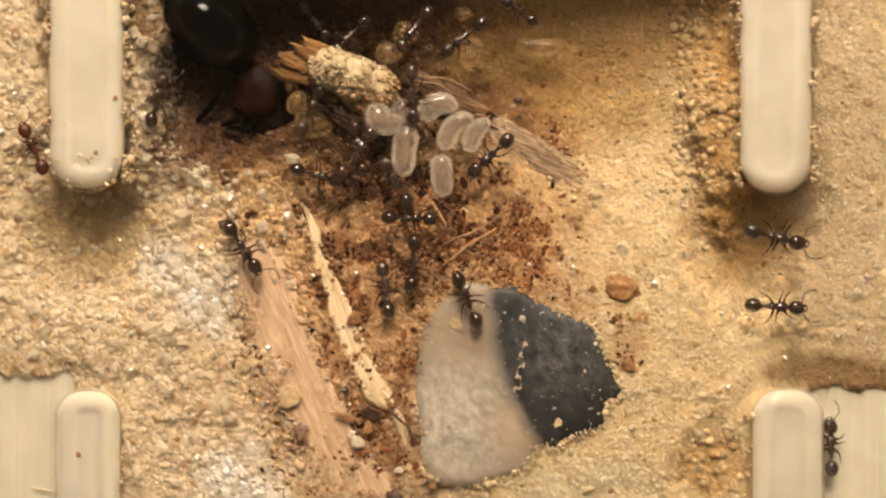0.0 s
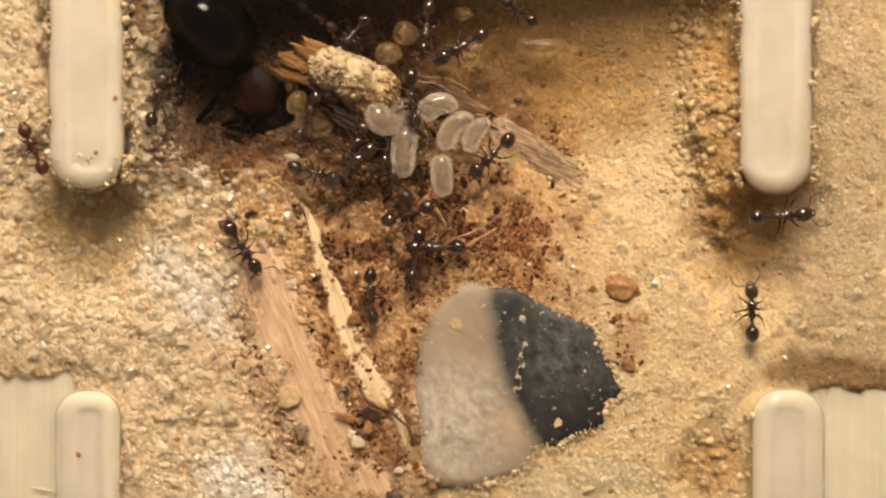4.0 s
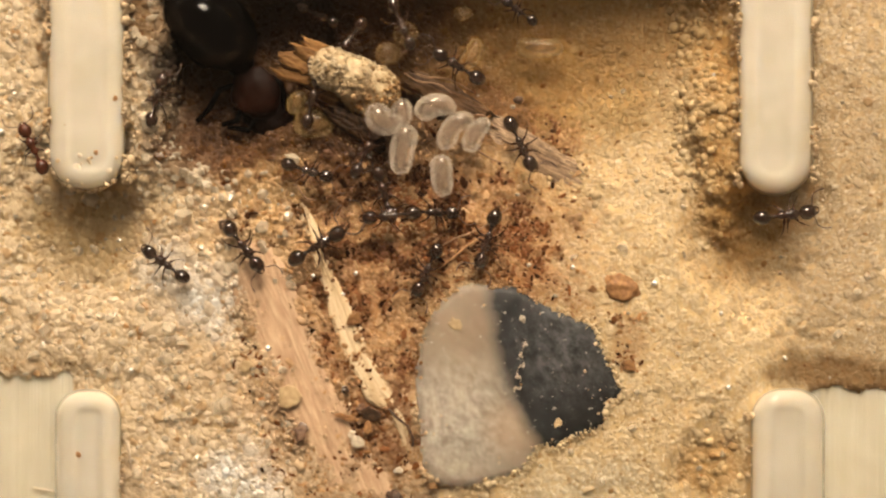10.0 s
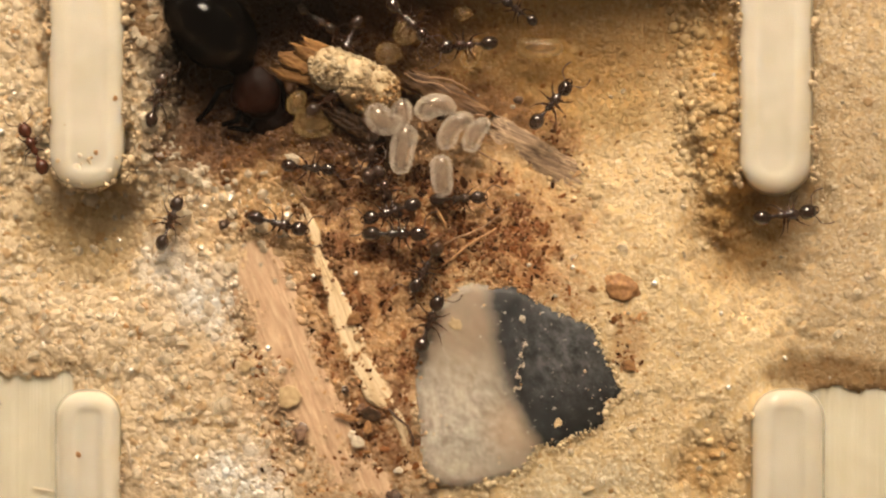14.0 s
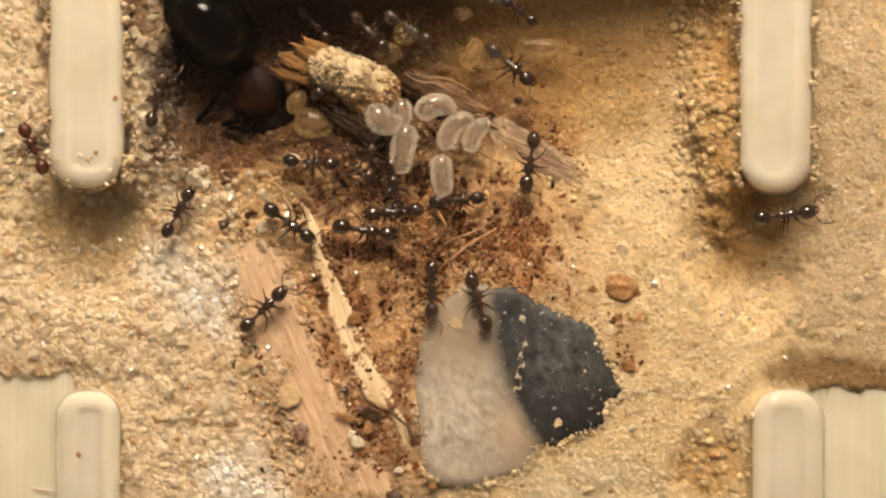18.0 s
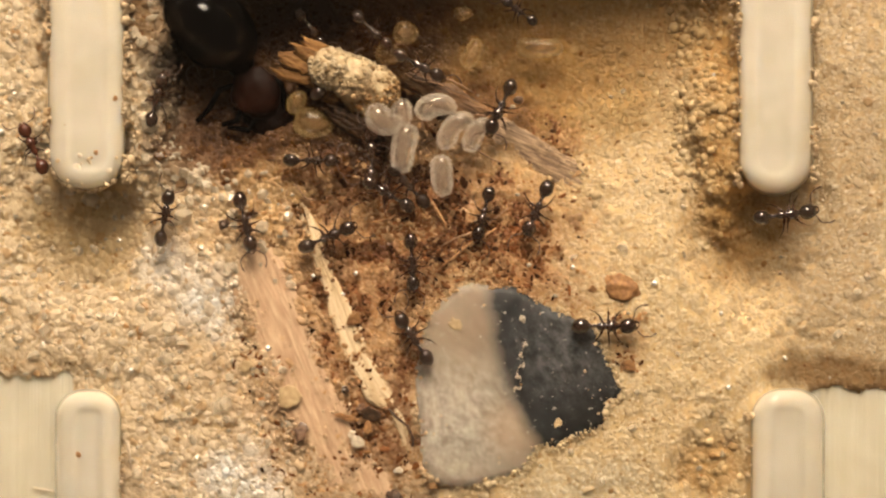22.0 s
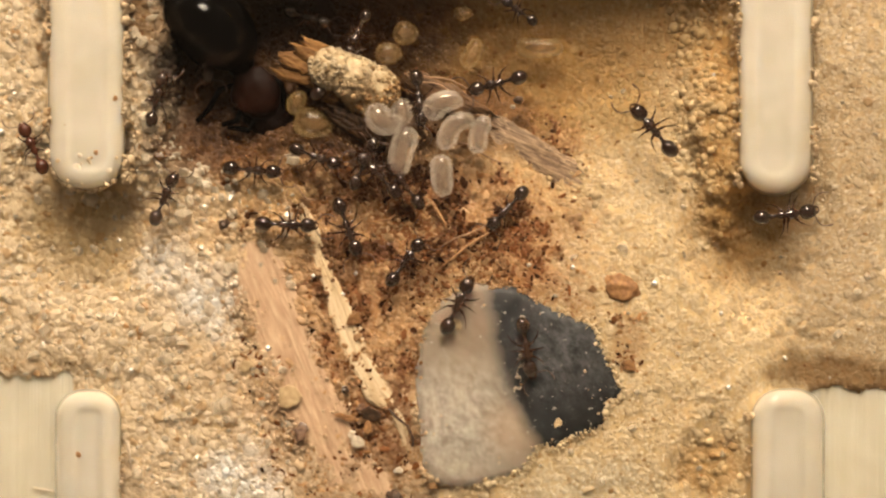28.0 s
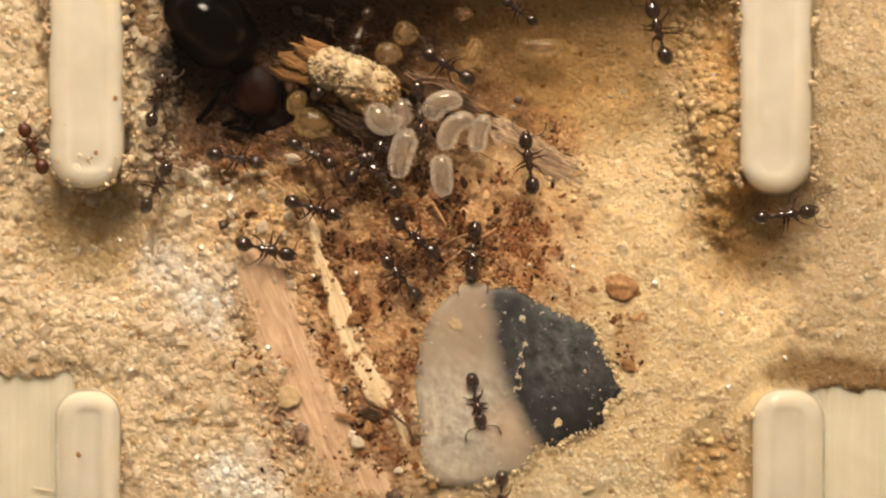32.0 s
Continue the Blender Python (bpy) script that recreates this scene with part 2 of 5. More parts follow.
_l.new(_gr.outputs["Color"], _b.inputs["Roughness"])
# ---- helpers for shapes ----
def part(name, bm, mat, parent=None, label="", smooth=True):
    me = bpy.data.meshes.new(name)
    if smooth:
        for f in bm.faces:
            f.smooth = True
    bm.to_mesh(me)
    bm.free()
    me.materials.append(mat)
    ob = new(name, me)
    if parent is not None:
        ob.parent = parent
    if label:
        ob["label"] = label
    return ob


def thing(name, m, label, category, group=""):
    ob = new(name)
    ob.empty_display_size = 0.001
    ob.matrix_basis = m
    return tagged(ob, label, category, group)


def hash2(ix, iy, seed):
    v = np.sin(ix * 127.1 + iy * 311.7 + seed * 74.7) * 43758.5453
    return v - np.floor(v)


def vnoise(x, y, seed=0):
    x, y = np.asarray(x, float), np.asarray(y, float)
    ix, iy = np.floor(x), np.floor(y)
    fx, fy = x - ix, y - iy
    fx, fy = fx * fx * (3 - 2 * fx), fy * fy * (3 - 2 * fy)
    a, b = hash2(ix, iy, seed), hash2(ix + 1, iy, seed)
    c, d = hash2(ix, iy + 1, seed), hash2(ix + 1, iy + 1, seed)
    return (a * (1 - fx) + b * fx) * (1 - fy) + (c * (1 - fx) + d * fx) * fy


def fbm(x, y, size, seed=0, octaves=4):
    total, amp, norm = 0.0, 1.0, 0.0
    for i in range(octaves):
        total = total + amp * vnoise(np.asarray(x) / size * 2 ** i, np.asarray(y) / size * 2 ** i, seed + i * 17)
        norm += amp
        amp *= 0.55
    return total / norm


def blob(x, y, cx, cy, rx, ry, turn=0.0, soft=0.35, ragged=0.35, seed=1):
    """1 inside an uneven oval patch of the bed, 0 outside."""
    c, s = math.cos(radians(turn)), math.sin(radians(turn))
    dx, dy = x - cx, y - cy
    u, v = (dx * c + dy * s) / rx, (-dx * s + dy * c) / ry
    d = np.sqrt(u * u + v * v) + (fbm(x, y, 55, seed) - 0.5) * 2 * ragged
    t = np.clip((1 + soft - d) / (2 * soft), 0, 1)
    return t * t * (3 - 2 * t)


def bare_corner(x, y):
    """1 where the bed has ended, past a ragged bank, and bare plastic shows in the two lower corners."""
    bank = 652 + (fbm(x, y, 60, 31) - 0.5) * 55
    left = np.clip((y - bank) / 24, 0, 1) * np.clip((140 - x) / 20, 0, 1)
    bank = 684 + (x - 1500) * 0.12 + (fbm(x, y, 60, 33) - 0.5) * 55
    return np.maximum(left, np.clip((y - bank) / 24, 0, 1) * np.clip((x - 1420) / 20, 0, 1))


def level(x, y):
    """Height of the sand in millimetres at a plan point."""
    x, y = np.asarray(x, float), np.asarray(y, float)
    away = np.clip((x - 820) / 160, 0, 1) * np.clip((540 - y) / 480, 0, 1)
    h = 4.35 - 2.7 * away * away * (3 - 2 * away) + (fbm(x, y, 190, 3) - 0.5) * 0.9 + (fbm(x, y, 42, 5) - 0.5) * 0.45

    def sink(h, mask, to, rough=0.5):
        return h * (1 - mask) + (to + (fbm(x, y, 36, 9) - 0.5) * rough) * mask
    h = sink(h, blob(x, y, 40, 330, 130, 420, 0, 0.5), 3.4)
    h = sink(h, blob(x, y, 1530, 330, 150, 420, 0, 0.4), 3.2)
    h = sink(h, blob(x, y, 150, 375, 135, 150, 0, 0.4, 0.2), 2.0)
    h = sink(h, blob(x, y, 1345, 405, 110, 140, 0, 0.45, 0.2), 1.6)
    h = sink(h, blob(x, y, 1274, 190, 55, 190, 0, 0.5, 0.4), 4.95, 1.3)
    h = sink(h, blob(x, y, 1270, 840, 70, 110, 0, 0.5, 0.4), 3.7, 0.9)
    h = sink(h, blob(x, y, 860, -40, 560, 200, 0, 0.34, 0.12), 0.8, 0.5)
    h = sink(h, blob(x, y, 800, 20, 260, 190, 10, 0.28, 0.15), 0.4, 0.5)
    h = sink(h, blob(x, y, 60, 690, 150, 60, 0, 0.4, 0.2), 3.3)
    h = sink(h, blob(x, y, 1510, 690, 150, 60, 0, 0.4, 0.2), 3.3)
    h = sink(h, blob(x, y, 420, 110, 190, 160, 20, 0.35, 0.3), 0.7, 0.8)
    h = sink(h, blob(x, y, 690, 320, 180, 110, 0, 0.5, 0.3), 3.5, 0.6)
    h = sink(h, blob(x, y, 256, 120, 46, 200, 0, 0.5, 0.4), 4.9, 0.8)
    # heaped up against the pebble
    h = sink(h, blob(x, y, 920, 680, 225, 225, 0, 0.25, 0.2), 4.58, 0.2)
    corner = bare_corner(x, y)
    return h * (1 - corner) + 2.2 * corner


SAND = (0.70, 0.54, 0.365)
GOLD = (0.735, 0.575, 0.355)
# Patches of the bed: real stains, and shade painted into the sand colour.
STAINS_AND_SHADE = (  # x, y, rx, ry, turn, softness, raggedness, colour, share
    (120, 250, 420, 700, 0, 0.5, 0.3, (0.75, 0.598, 0.402), 0.85),
    (1530, 400, 140, 500, 0, 0.4, 0.3, (0.58, 0.45, 0.29), 0.9),
    (370, 530, 55, 60, 30, 0.6, 0.9, (0.84, 0.81, 0.76), 0.95),
    (290, 460, 50, 40, 30, 0.6, 0.9, (0.80, 0.75, 0.68), 0.8),
    (430, 845, 70, 45, 0, 0.6, 0.9, (0.84, 0.80, 0.74), 0.9),
    (300, 270, 60, 60, 0, 0.6, 0.7, (0.70, 0.57, 0.40), 0.7),
    (255, 110, 40, 60, 0, 0.6, 0.7, (0.66, 0.53, 0.37), 0.7),
    (1050, 860, 120, 40, 0, 0.6, 0.7, (0.74, 0.63, 0.45), 0.7),
    (720, 405, 160, 125, -8, 0.5, 0.6, (0.264, 0.112, 0.0400), 0.88),
    (690, 390, 120, 120, 0, 0.6, 0.8, (0.19, 0.085, 0.036), 0.45),
    (930, 420, 110, 60, 30, 0.7, 1.0, (0.42, 0.21, 0.09), 0.5),
    (995, 245, 40, 36, 0, 0.7, 0.9, (0.34, 0.16, 0.06), 0.6),
    (950, 500, 70, 45, 20, 0.7, 1.0, (0.40, 0.19, 0.08), 0.7),
    (1114, 600, 30, 55, 0, 0.6, 1.0, (0.40, 0.22, 0.085), 0.45),
    (620, 720, 140, 190, -25, 0.6, 0.9, (0.48, 0.28, 0.13), 0.5),
    (640, 620, 90, 120, -25, 0.6, 0.9, (0.40, 0.20, 0.09), 0.5),
    (700, 820, 60, 90, -20, 0.6, 0.9, (0.32, 0.15, 0.055), 0.5),
    # pit and upper middle: brown stains, darkened further to look shaded
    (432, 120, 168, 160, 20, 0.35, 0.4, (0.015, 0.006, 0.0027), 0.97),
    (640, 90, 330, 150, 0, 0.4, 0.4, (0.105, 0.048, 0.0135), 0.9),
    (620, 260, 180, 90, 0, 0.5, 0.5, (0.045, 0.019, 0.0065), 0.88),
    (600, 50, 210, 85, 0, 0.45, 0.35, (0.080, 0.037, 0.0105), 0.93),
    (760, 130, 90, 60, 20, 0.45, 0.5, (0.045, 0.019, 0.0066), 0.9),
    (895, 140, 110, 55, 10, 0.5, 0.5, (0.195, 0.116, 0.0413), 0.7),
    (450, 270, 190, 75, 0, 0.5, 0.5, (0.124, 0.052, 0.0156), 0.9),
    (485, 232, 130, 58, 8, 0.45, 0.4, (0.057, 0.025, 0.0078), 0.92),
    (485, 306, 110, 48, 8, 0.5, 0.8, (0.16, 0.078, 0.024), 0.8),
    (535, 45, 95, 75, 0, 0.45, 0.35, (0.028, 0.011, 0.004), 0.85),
    # these two paint in the soft shade that fades down from the top edge
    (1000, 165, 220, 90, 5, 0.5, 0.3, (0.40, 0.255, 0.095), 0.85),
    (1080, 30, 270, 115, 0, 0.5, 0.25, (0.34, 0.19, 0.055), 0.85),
    (1282, 200, 42, 210, 0, 0.6, 0.8, (0.50, 0.30, 0.11), 0.85),
    # shadow below the right rib's end, put into the sand colour
    (1310, 395, 85, 100, 0, 0.6, 0.5, (0.42, 0.245, 0.08), 0.85),
    (1265, 830, 60, 80, 0, 0.6, 0.9, (0.52, 0.31, 0.11), 0.7),
    # these two darken the edges of the lower banks
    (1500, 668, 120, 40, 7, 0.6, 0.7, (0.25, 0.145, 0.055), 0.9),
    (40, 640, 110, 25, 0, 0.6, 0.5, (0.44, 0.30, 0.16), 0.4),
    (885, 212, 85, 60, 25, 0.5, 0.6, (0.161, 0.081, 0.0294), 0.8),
    # these two paint shade below the left rib and in the corner beside it
    (150, 405, 105, 85, 0, 0.6, 0.5, (0.47, 0.325, 0.145), 0.8),
    (240, 20, 40, 70, 0, 0.6, 0.5, (0.24, 0.13, 0.05), 0.8),
)


# Clots around the brood pile are chewed matter with the crowd's shade mixed in.
CLOTS = (  # x, y, rx, ry, turn, clean colour, foul colour, share
    (890, 400, 130, 85, 10, (0.66, 0.46, 0.285), (0.19, 0.07, 0.024), 0.85),
    (715, 395, 105, 105, 0, (0.30, 0.135, 0.045), (0.045, 0.017, 0.007), 0.85),
    (520, 370, 120, 80, 0, (0.64, 0.48, 0.28), (0.26, 0.13, 0.04), 0.8),
    (640, 640, 120, 230, -22, (0.67, 0.475, 0.295), (0.22, 0.088, 0.03), 0.8),
    (1000, 470, 90, 60, 25, (0.66, 0.50, 0.30), (0.36, 0.17, 0.06), 0.6),
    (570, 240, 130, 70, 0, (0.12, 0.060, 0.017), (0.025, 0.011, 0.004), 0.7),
)


def mineral(x, y):
    """Colour of the sand and of what is spilled in it, with some shade painted in."""
    x, y = np.asarray(x, float), np.asarray(y, float)
    col = np.ones((*x.shape, 3)) * np.array(SAND)
    g = np.clip((x - 640) / 260, 0, 1)[..., None]
    col = col * (1 - g) + np.array(GOLD) * g
    for i, (cx, cy, rx, ry, turn, soft, ragged, c, share) in enumerate(STAINS_AND_SHADE):
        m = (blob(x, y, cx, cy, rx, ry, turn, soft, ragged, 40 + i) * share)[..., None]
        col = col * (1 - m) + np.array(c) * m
    # chewed matter in the middle lies in clots, with clean pale and pinkish sand between
    n = fbm(x, y, 34, 91, 4)
    for cx, cy, rx, ry, turn, clean, foul, most in CLOTS:
        zone = blob(x, y, cx, cy, rx, ry, turn, 0.5, 0.6, 93)
        light = (np.clip((n - 0.50) / 0.10, 0, 1) * zone * most)[..., None]
        murk = (np.clip((0.46 - n) / 0.10, 0, 1) * zone * most)[..., None]
        col = col * (1 - light) + np.array(clean) * light
        col = col * (1 - murk) + np.array(foul) * murk
    soaked = blob(x, y, 690, 360, 330, 330, 0, 0.5, 0.3, 95)[..., None]
    col = col * (1 + soaked * np.array((-0.02, -0.14, -0.28)))
    tint = (fbm(x, y, 120, 77) - 0.5)[..., None] * np.array((0.10, 0.12, 0.16))
    return np.clip(col * (1 + tint * 1.6) * np.array((0.90, 0.94, 1.0)), 0.004, 0.95)


def places(x, y, z):
    """Plan points and heights (metres) to places, many at once."""
    k = (Z_REF + EYE - z) / EYE * U
    return np.stack([(x - MID_X) * k, (MID_Y - y) * k, z], axis=-1)


def mesh_of(name, verts, faces, mat, colours=None, smooth=True):
    """A mesh from arrays of places and of equal-sided faces."""
    me = bpy.data.meshes.new(name)
    n, (count, sides) = len(verts), faces.shape
    me.vertices.add(n)
    me.vertices.foreach_set("co", verts.astype(np.float32).ravel())
    me.loops.add(count * sides)
    me.loops.foreach_set("vertex_index", faces.astype(np.int32).ravel())
    me.polygons.add(count)
    me.polygons.foreach_set("loop_start", np.arange(0, count * sides, sides, dtype=np.int32))
    me.polygons.foreach_set("use_smooth", np.full(count, smooth))
    if colours is not None:
        layer = me.attributes.new("mineral", "FLOAT_COLOR", "POINT")
        layer.data.foreach_set("color", np.concatenate([colours, np.ones((n, 1))], axis=1).astype(np.float32).ravel())
    me.update(calc_edges=True)
    me.validate()
    me.materials.append(mat)
    return me


def ripple(x, y):
    """Small unevenness of the bed in millimetres."""
    calm = 1 - 0.45 * np.clip((np.asarray(x) - 760) / 200, 0, 1)
    return ((fbm(x, y, 13, 21, 3) - 0.5) * 0.10 + (fbm(x, y, 30, 22, 2) - 0.5) * 0.26) * calm


def ground_z(x, y):
    return float(level(np.array([x]), np.array([y]))[0]) / 1000


# ---- the bed of sand ----
def build_bed():
    step = 4.0
    xs, ys = np.arange(-140, 1709, step), np.arange(-140, 1023, step)
    gx, gy = np.meshgrid(xs, ys)
    z = (level(gx, gy) + ripple(gx, gy)) / 1000
    verts = places(gx, gy, z).reshape(-1, 3)
    h, w = gx.shape
    i = (np.arange(h - 1)[:, None] * w + np.arange(w - 1)[None, :]).ravel()
    faces = np.stack([i, i + w, i + w + 1, i + 1], axis=1)
    # bed coloured darker and more amber, so gaps between grains look like shaded crevices
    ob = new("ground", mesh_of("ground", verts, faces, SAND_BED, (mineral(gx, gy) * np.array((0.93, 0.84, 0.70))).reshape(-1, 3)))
    tagged(ob, "bed of pale golden sand stained brown by debris, with shade painted in", "sand", kind="structure")


def ball_mesh(div):
    bm = bmesh.new()
    bmesh.ops.create_icosphere(bm, subdivisions=div, radius=1.0)
    v = np.array([p.co[:] for p in bm.verts])
    f = np.array([[q.index for q in p.verts] for p in bm.faces])
    bm.free()
    return v, f


def scatter(name, x, y, r, colours, mat, lift=0.25, seed=5, label="", category="", flat=False, base=None, smooth=False, squash=1.0):
    """Loose grains lying in the bed: uneven little stones, one joined sheet."""
    rng = np.random.default_rng(seed)
    v, f = ball_mesh(1)
    n = len(x)
    shape = v[None] * (1 + rng.normal(0, 0.14, (n, len(v), 1)))
    shape *= rng.uniform(0.62, 1.25, (n, 1, 3))
    a = rng.uniform(0, 6.283, (3, n))
    for ax in range(3):
        c, s = np.cos(a[ax])[:, None], np.sin(a[ax])[:, None]
        p, q = (ax + 1) % 3, (ax + 2) % 3
        shape[..., p], shape[..., q] = shape[..., p] * c - shape[..., q] * s, shape[..., p] * s + shape[..., q] * c
    if flat:
        # thin slivers, lying about level
        shape = v[None] * (1 + rng.normal(0, 0.2, (n, len(v), 1))) * np.stack([rng.uniform(1.0, 2.2, (n, 1)), rng.uniform(0.5, 1.1, (n, 1)), rng.uniform(0.18, 0.4, (n, 1))], axis=-1)
        for ax, wide in ((0, 0.5), (1, 0.5), (2, 3.1416)):
            t = rng.uniform(-wide, wide, n)
            c, s = np.cos(t)[:, None], np.sin(t)[:, None]
            p, q = (ax + 1) % 3, (ax + 2) % 3
            shape[..., p], shape[..., q] = shape[..., p] * c - shape[..., q] * s, shape[..., p] * s + shape[..., q] * c
    shape[..., 2] *= np.broadcast_to(squash, n)[:, None]
    z = ((level(x, y) + ripple(x, y)) / 1000 if base is None else base) + r * U * lift
    verts = (places(x, y, z)[:, None] + shape * (r * U)[:, None, None]).reshape(-1, 3)
    faces = (f[None] + (np.arange(n) * len(v))[:, None, None]).reshape(-1, 3)
    ob = new(name, mesh_of(name, verts, faces, mat, np.repeat(colours, len(v), axis=0), smooth=smooth))
    return tagged(ob, label, category, kind="stuff")


def bare(x, y):
    """True where plastic or stone leaves no room for grains."""
    inside = ((x > 84) & (x < 226) & (y < 338)) | ((x > 100) & (x < 218) & (y > 698))
    inside |= ((x > 1300) & (x < 1436) & (y < 342)) | ((x > 1322) & (x < 1458) & (y > 692))
    inside |= bare_corner(x, y) > 0.4
    return inside


def build_grains():
    rng = np.random.default_rng(11)
    n = 100000
    x, y = rng.uniform(-60, 1630, n), rng.uniform(-60, 945, n)
    coarse = np.clip(1.55 - (x - 250) / 900, 1.02, 1.55)
    r = np.clip(rng.lognormal(0.98, 0.42, n), 1.3, 10) * coarse
    keep = ~bare(x, y)
    x, y, r = x[keep], y[keep], r[keep]
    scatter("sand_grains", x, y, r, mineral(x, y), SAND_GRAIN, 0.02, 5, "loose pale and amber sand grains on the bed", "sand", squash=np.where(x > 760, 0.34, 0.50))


def build_crystals():
    """Larger clear and milky crystals among the coarse sand."""
    rng = np.random.default_rng(53)
    n = 640
    x, y = np.concatenate([rng.uniform(-20, 520, n), rng.normal(340, 60, 90), rng.uniform(900, 1600, 50)]), np.concatenate([rng.uniform(-20, 900, n), rng.normal(290, 60, 90), rng.uniform(120, 900, 50)])
    r = np.clip(rng.lognormal(1.85, 0.38, len(x)), 3, 15)
    # the largest ones lie singly
    x = np.append(x, (82, 60, 325, 296, 62, 34, 366, 382, 345, 410, 250, 180))
    y = np.append(y, (584, 546, 606, 634, 628, 600, 330, 338, 312, 350, 740, 560))
    r = np.append(r, (15, 12, 11, 13, 12, 10, 13, 10, 12, 11, 10, 9))
    keep = ~bare(x, y) & (np.hypot((x - 440) / 170, (y - 130) / 170) > 1)
    x, y, r = x[keep], y[keep], r[keep]
    col = mineral(x, y) * 0.55 + np.array((0.36, 0.32, 0.255)) * rng.uniform(0.8, 1.15, (len(x), 1))
    scatter("crystals", x, y, r, col, CRYSTAL, 0.3, 59, "larger milky quartz crystals among the sand", "sand")


def build_debris():
    """Chewed brown chaff spilled over the middle of the nest."""
    rng = np.random.default_rng(23)
    spots = ((715, 400, 105, 80, 5200), (640, 640, 60, 110, 2400), (870, 425, 65, 45, 1200), (965, 505, 45, 28, 420), (600, 760, 60, 80, 1000), (1106, 634, 10, 16, 110), (995, 245, 24, 22, 420), (1115, 565, 16, 8, 90),
             (520, 340, 60, 40, 200), (740, 220, 90, 60, 400), (450, 560, 26, 110, 420), (525, 800, 26, 60, 320), (690, 840, 40, 40, 250))
    x = np.concatenate([rng.normal(cx, rx, n) for cx, cy, rx, ry, n in spots])
    y = np.concatenate([rng.normal(cy, ry, n) for cx, cy, rx, ry, n in spots])
    r = np.clip(rng.lognormal(0.78, 0.42, len(x)), 1.2, 7)
    tone = rng.uniform(0, 1, (len(x), 1)) ** 1.05
    dark, mid, pale = np.array((0.035, 0.014, 0.006)), np.array((0.31, 0.12, 0.042)), np.array((0.60, 0.38, 0.20))
    col = np.where(tone < 0.5, dark + (mid - dark) * tone * 2, mid + (pale - mid) * (tone * 2 - 1))
    # darker around the brood pile: brown matter plus shade put into the colour
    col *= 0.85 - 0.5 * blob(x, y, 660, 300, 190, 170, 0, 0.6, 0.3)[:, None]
    clot = fbm(x, y, 34, 91, 4)
    col = np.where((clot > 0.52)[:, None], col * 0.4 + np.array((0.40, 0.26, 0.14)) * rng.uniform(0.7, 1.2, (len(x), 1)), col * 0.85)
    keep = ~bare(x, y) & (y < 900) & (np.hypot((x - 850) / 100, (y - 680) / 160) > 1) & (rng.uniform(0, 1, len(x)) < np.where(clot > 0.5, 0.4, 0.9))
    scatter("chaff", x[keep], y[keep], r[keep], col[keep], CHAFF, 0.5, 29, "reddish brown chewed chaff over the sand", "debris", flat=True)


def build_crust():
    """Sand stuck to the sides of the upper ribs, and wet clods against the brown one."""
    rng = np.random.default_rng(31)
    x, y, z = [], [], []
    for rx, y0, y1, n, out in ((222, -40, 325, 1500, 1), (88, -40, 290, 420, -1), (1306, -40, 330, 240, -1), (1435, -40, 320, 360, 1), (216, 730, 920, 60, 1), (1327, 730, 920, 80, -1)):
        off = np.abs(rng.normal(0, 9.0, n)) - 3
        x.append(rx + out * off)
        y.append(rng.uniform(y0, y1, n))
        z.append(0.0063 - np.clip(off, 0, 30) * 0.00009 - np.abs(rng.normal(0, 0.0009, n)))
    a = rng.uniform(0.2, math.pi - 0.2, 170)
    x.append(156 + 68 * np.cos(a))
    y.append(276 + 62 * np.sin(a))
    z.append(0.0060 - np.abs(rng.normal(0, 0.0016, 170)))
    x.append(rng.normal(150, 32, 16))
    y.append(305 + rng.uniform(-30, 25, 16))
    z.append(np.full(16, 0.00642))
    x, y, z = np.concatenate(x), np.concatenate(y), np.concatenate(z)
    r = np.clip(rng.lognormal(1.0, 0.5, len(x)), 1.3, 9)
    keep = vnoise(y / 26, x / 26, 8) > 0.36
    x, y, z, r = x[keep], y[keep], z[keep], r[keep]
    # crust coloured paler than the bed, partly for light coming through the ribs
    scatter("rib_crust", x, y, r, mineral(x, y) * 0.3 + np.array((0.46, 0.365, 0.25)), SAND_GRAIN, 0.0, 37, "pale sand grains stuck to the plastic ribs", "sand", base=z, smooth=True)
    n = 420
    x, y = np.concatenate([rng.normal(1232, 34, n), rng.normal(1268, 34, 40)]), np.concatenate([rng.uniform(-30, 340, n), rng.normal(830, 50, 40)])
    r = np.clip(rng.lognormal(1.75, 0.35, len(x)), 3, 11)
    keep = ~bare(x, y)
    x, y, r = x[keep], y[keep], r[keep]
    col = (mineral(x, y) * 0.5 + np.array((0.33, 0.245, 0.135))) * rng.uniform(0.75, 1.1, (len(x), 1))
    scatter("wet_clods", x, y, r, col, SAND_GRAIN, 0.15, 41, "lumpy wet brown sand clods beside a rib", "sand", smooth=True, squash=0.7)


build_bed()
build_grains()
build_crystals()
build_debris()
build_crust()
# ---- plastic of the nest ----
def rounded_box(x0, y0, x1, y1, radius, seg=8):
    pts = []
    for cx, cy, a0 in ((x1 - radius, y0 + radius, -90), (x1 - radius, y1 - radius, 0), (x0 + radius, y1 - radius, 90), (x0 + radius, y0 + radius, 180)):
        for i in range(seg + 1):
            a = radians(a0 + 90 * i / seg)
            pts.append((cx + radius * math.cos(a), cy + radius * math.sin(a)))
    return pts


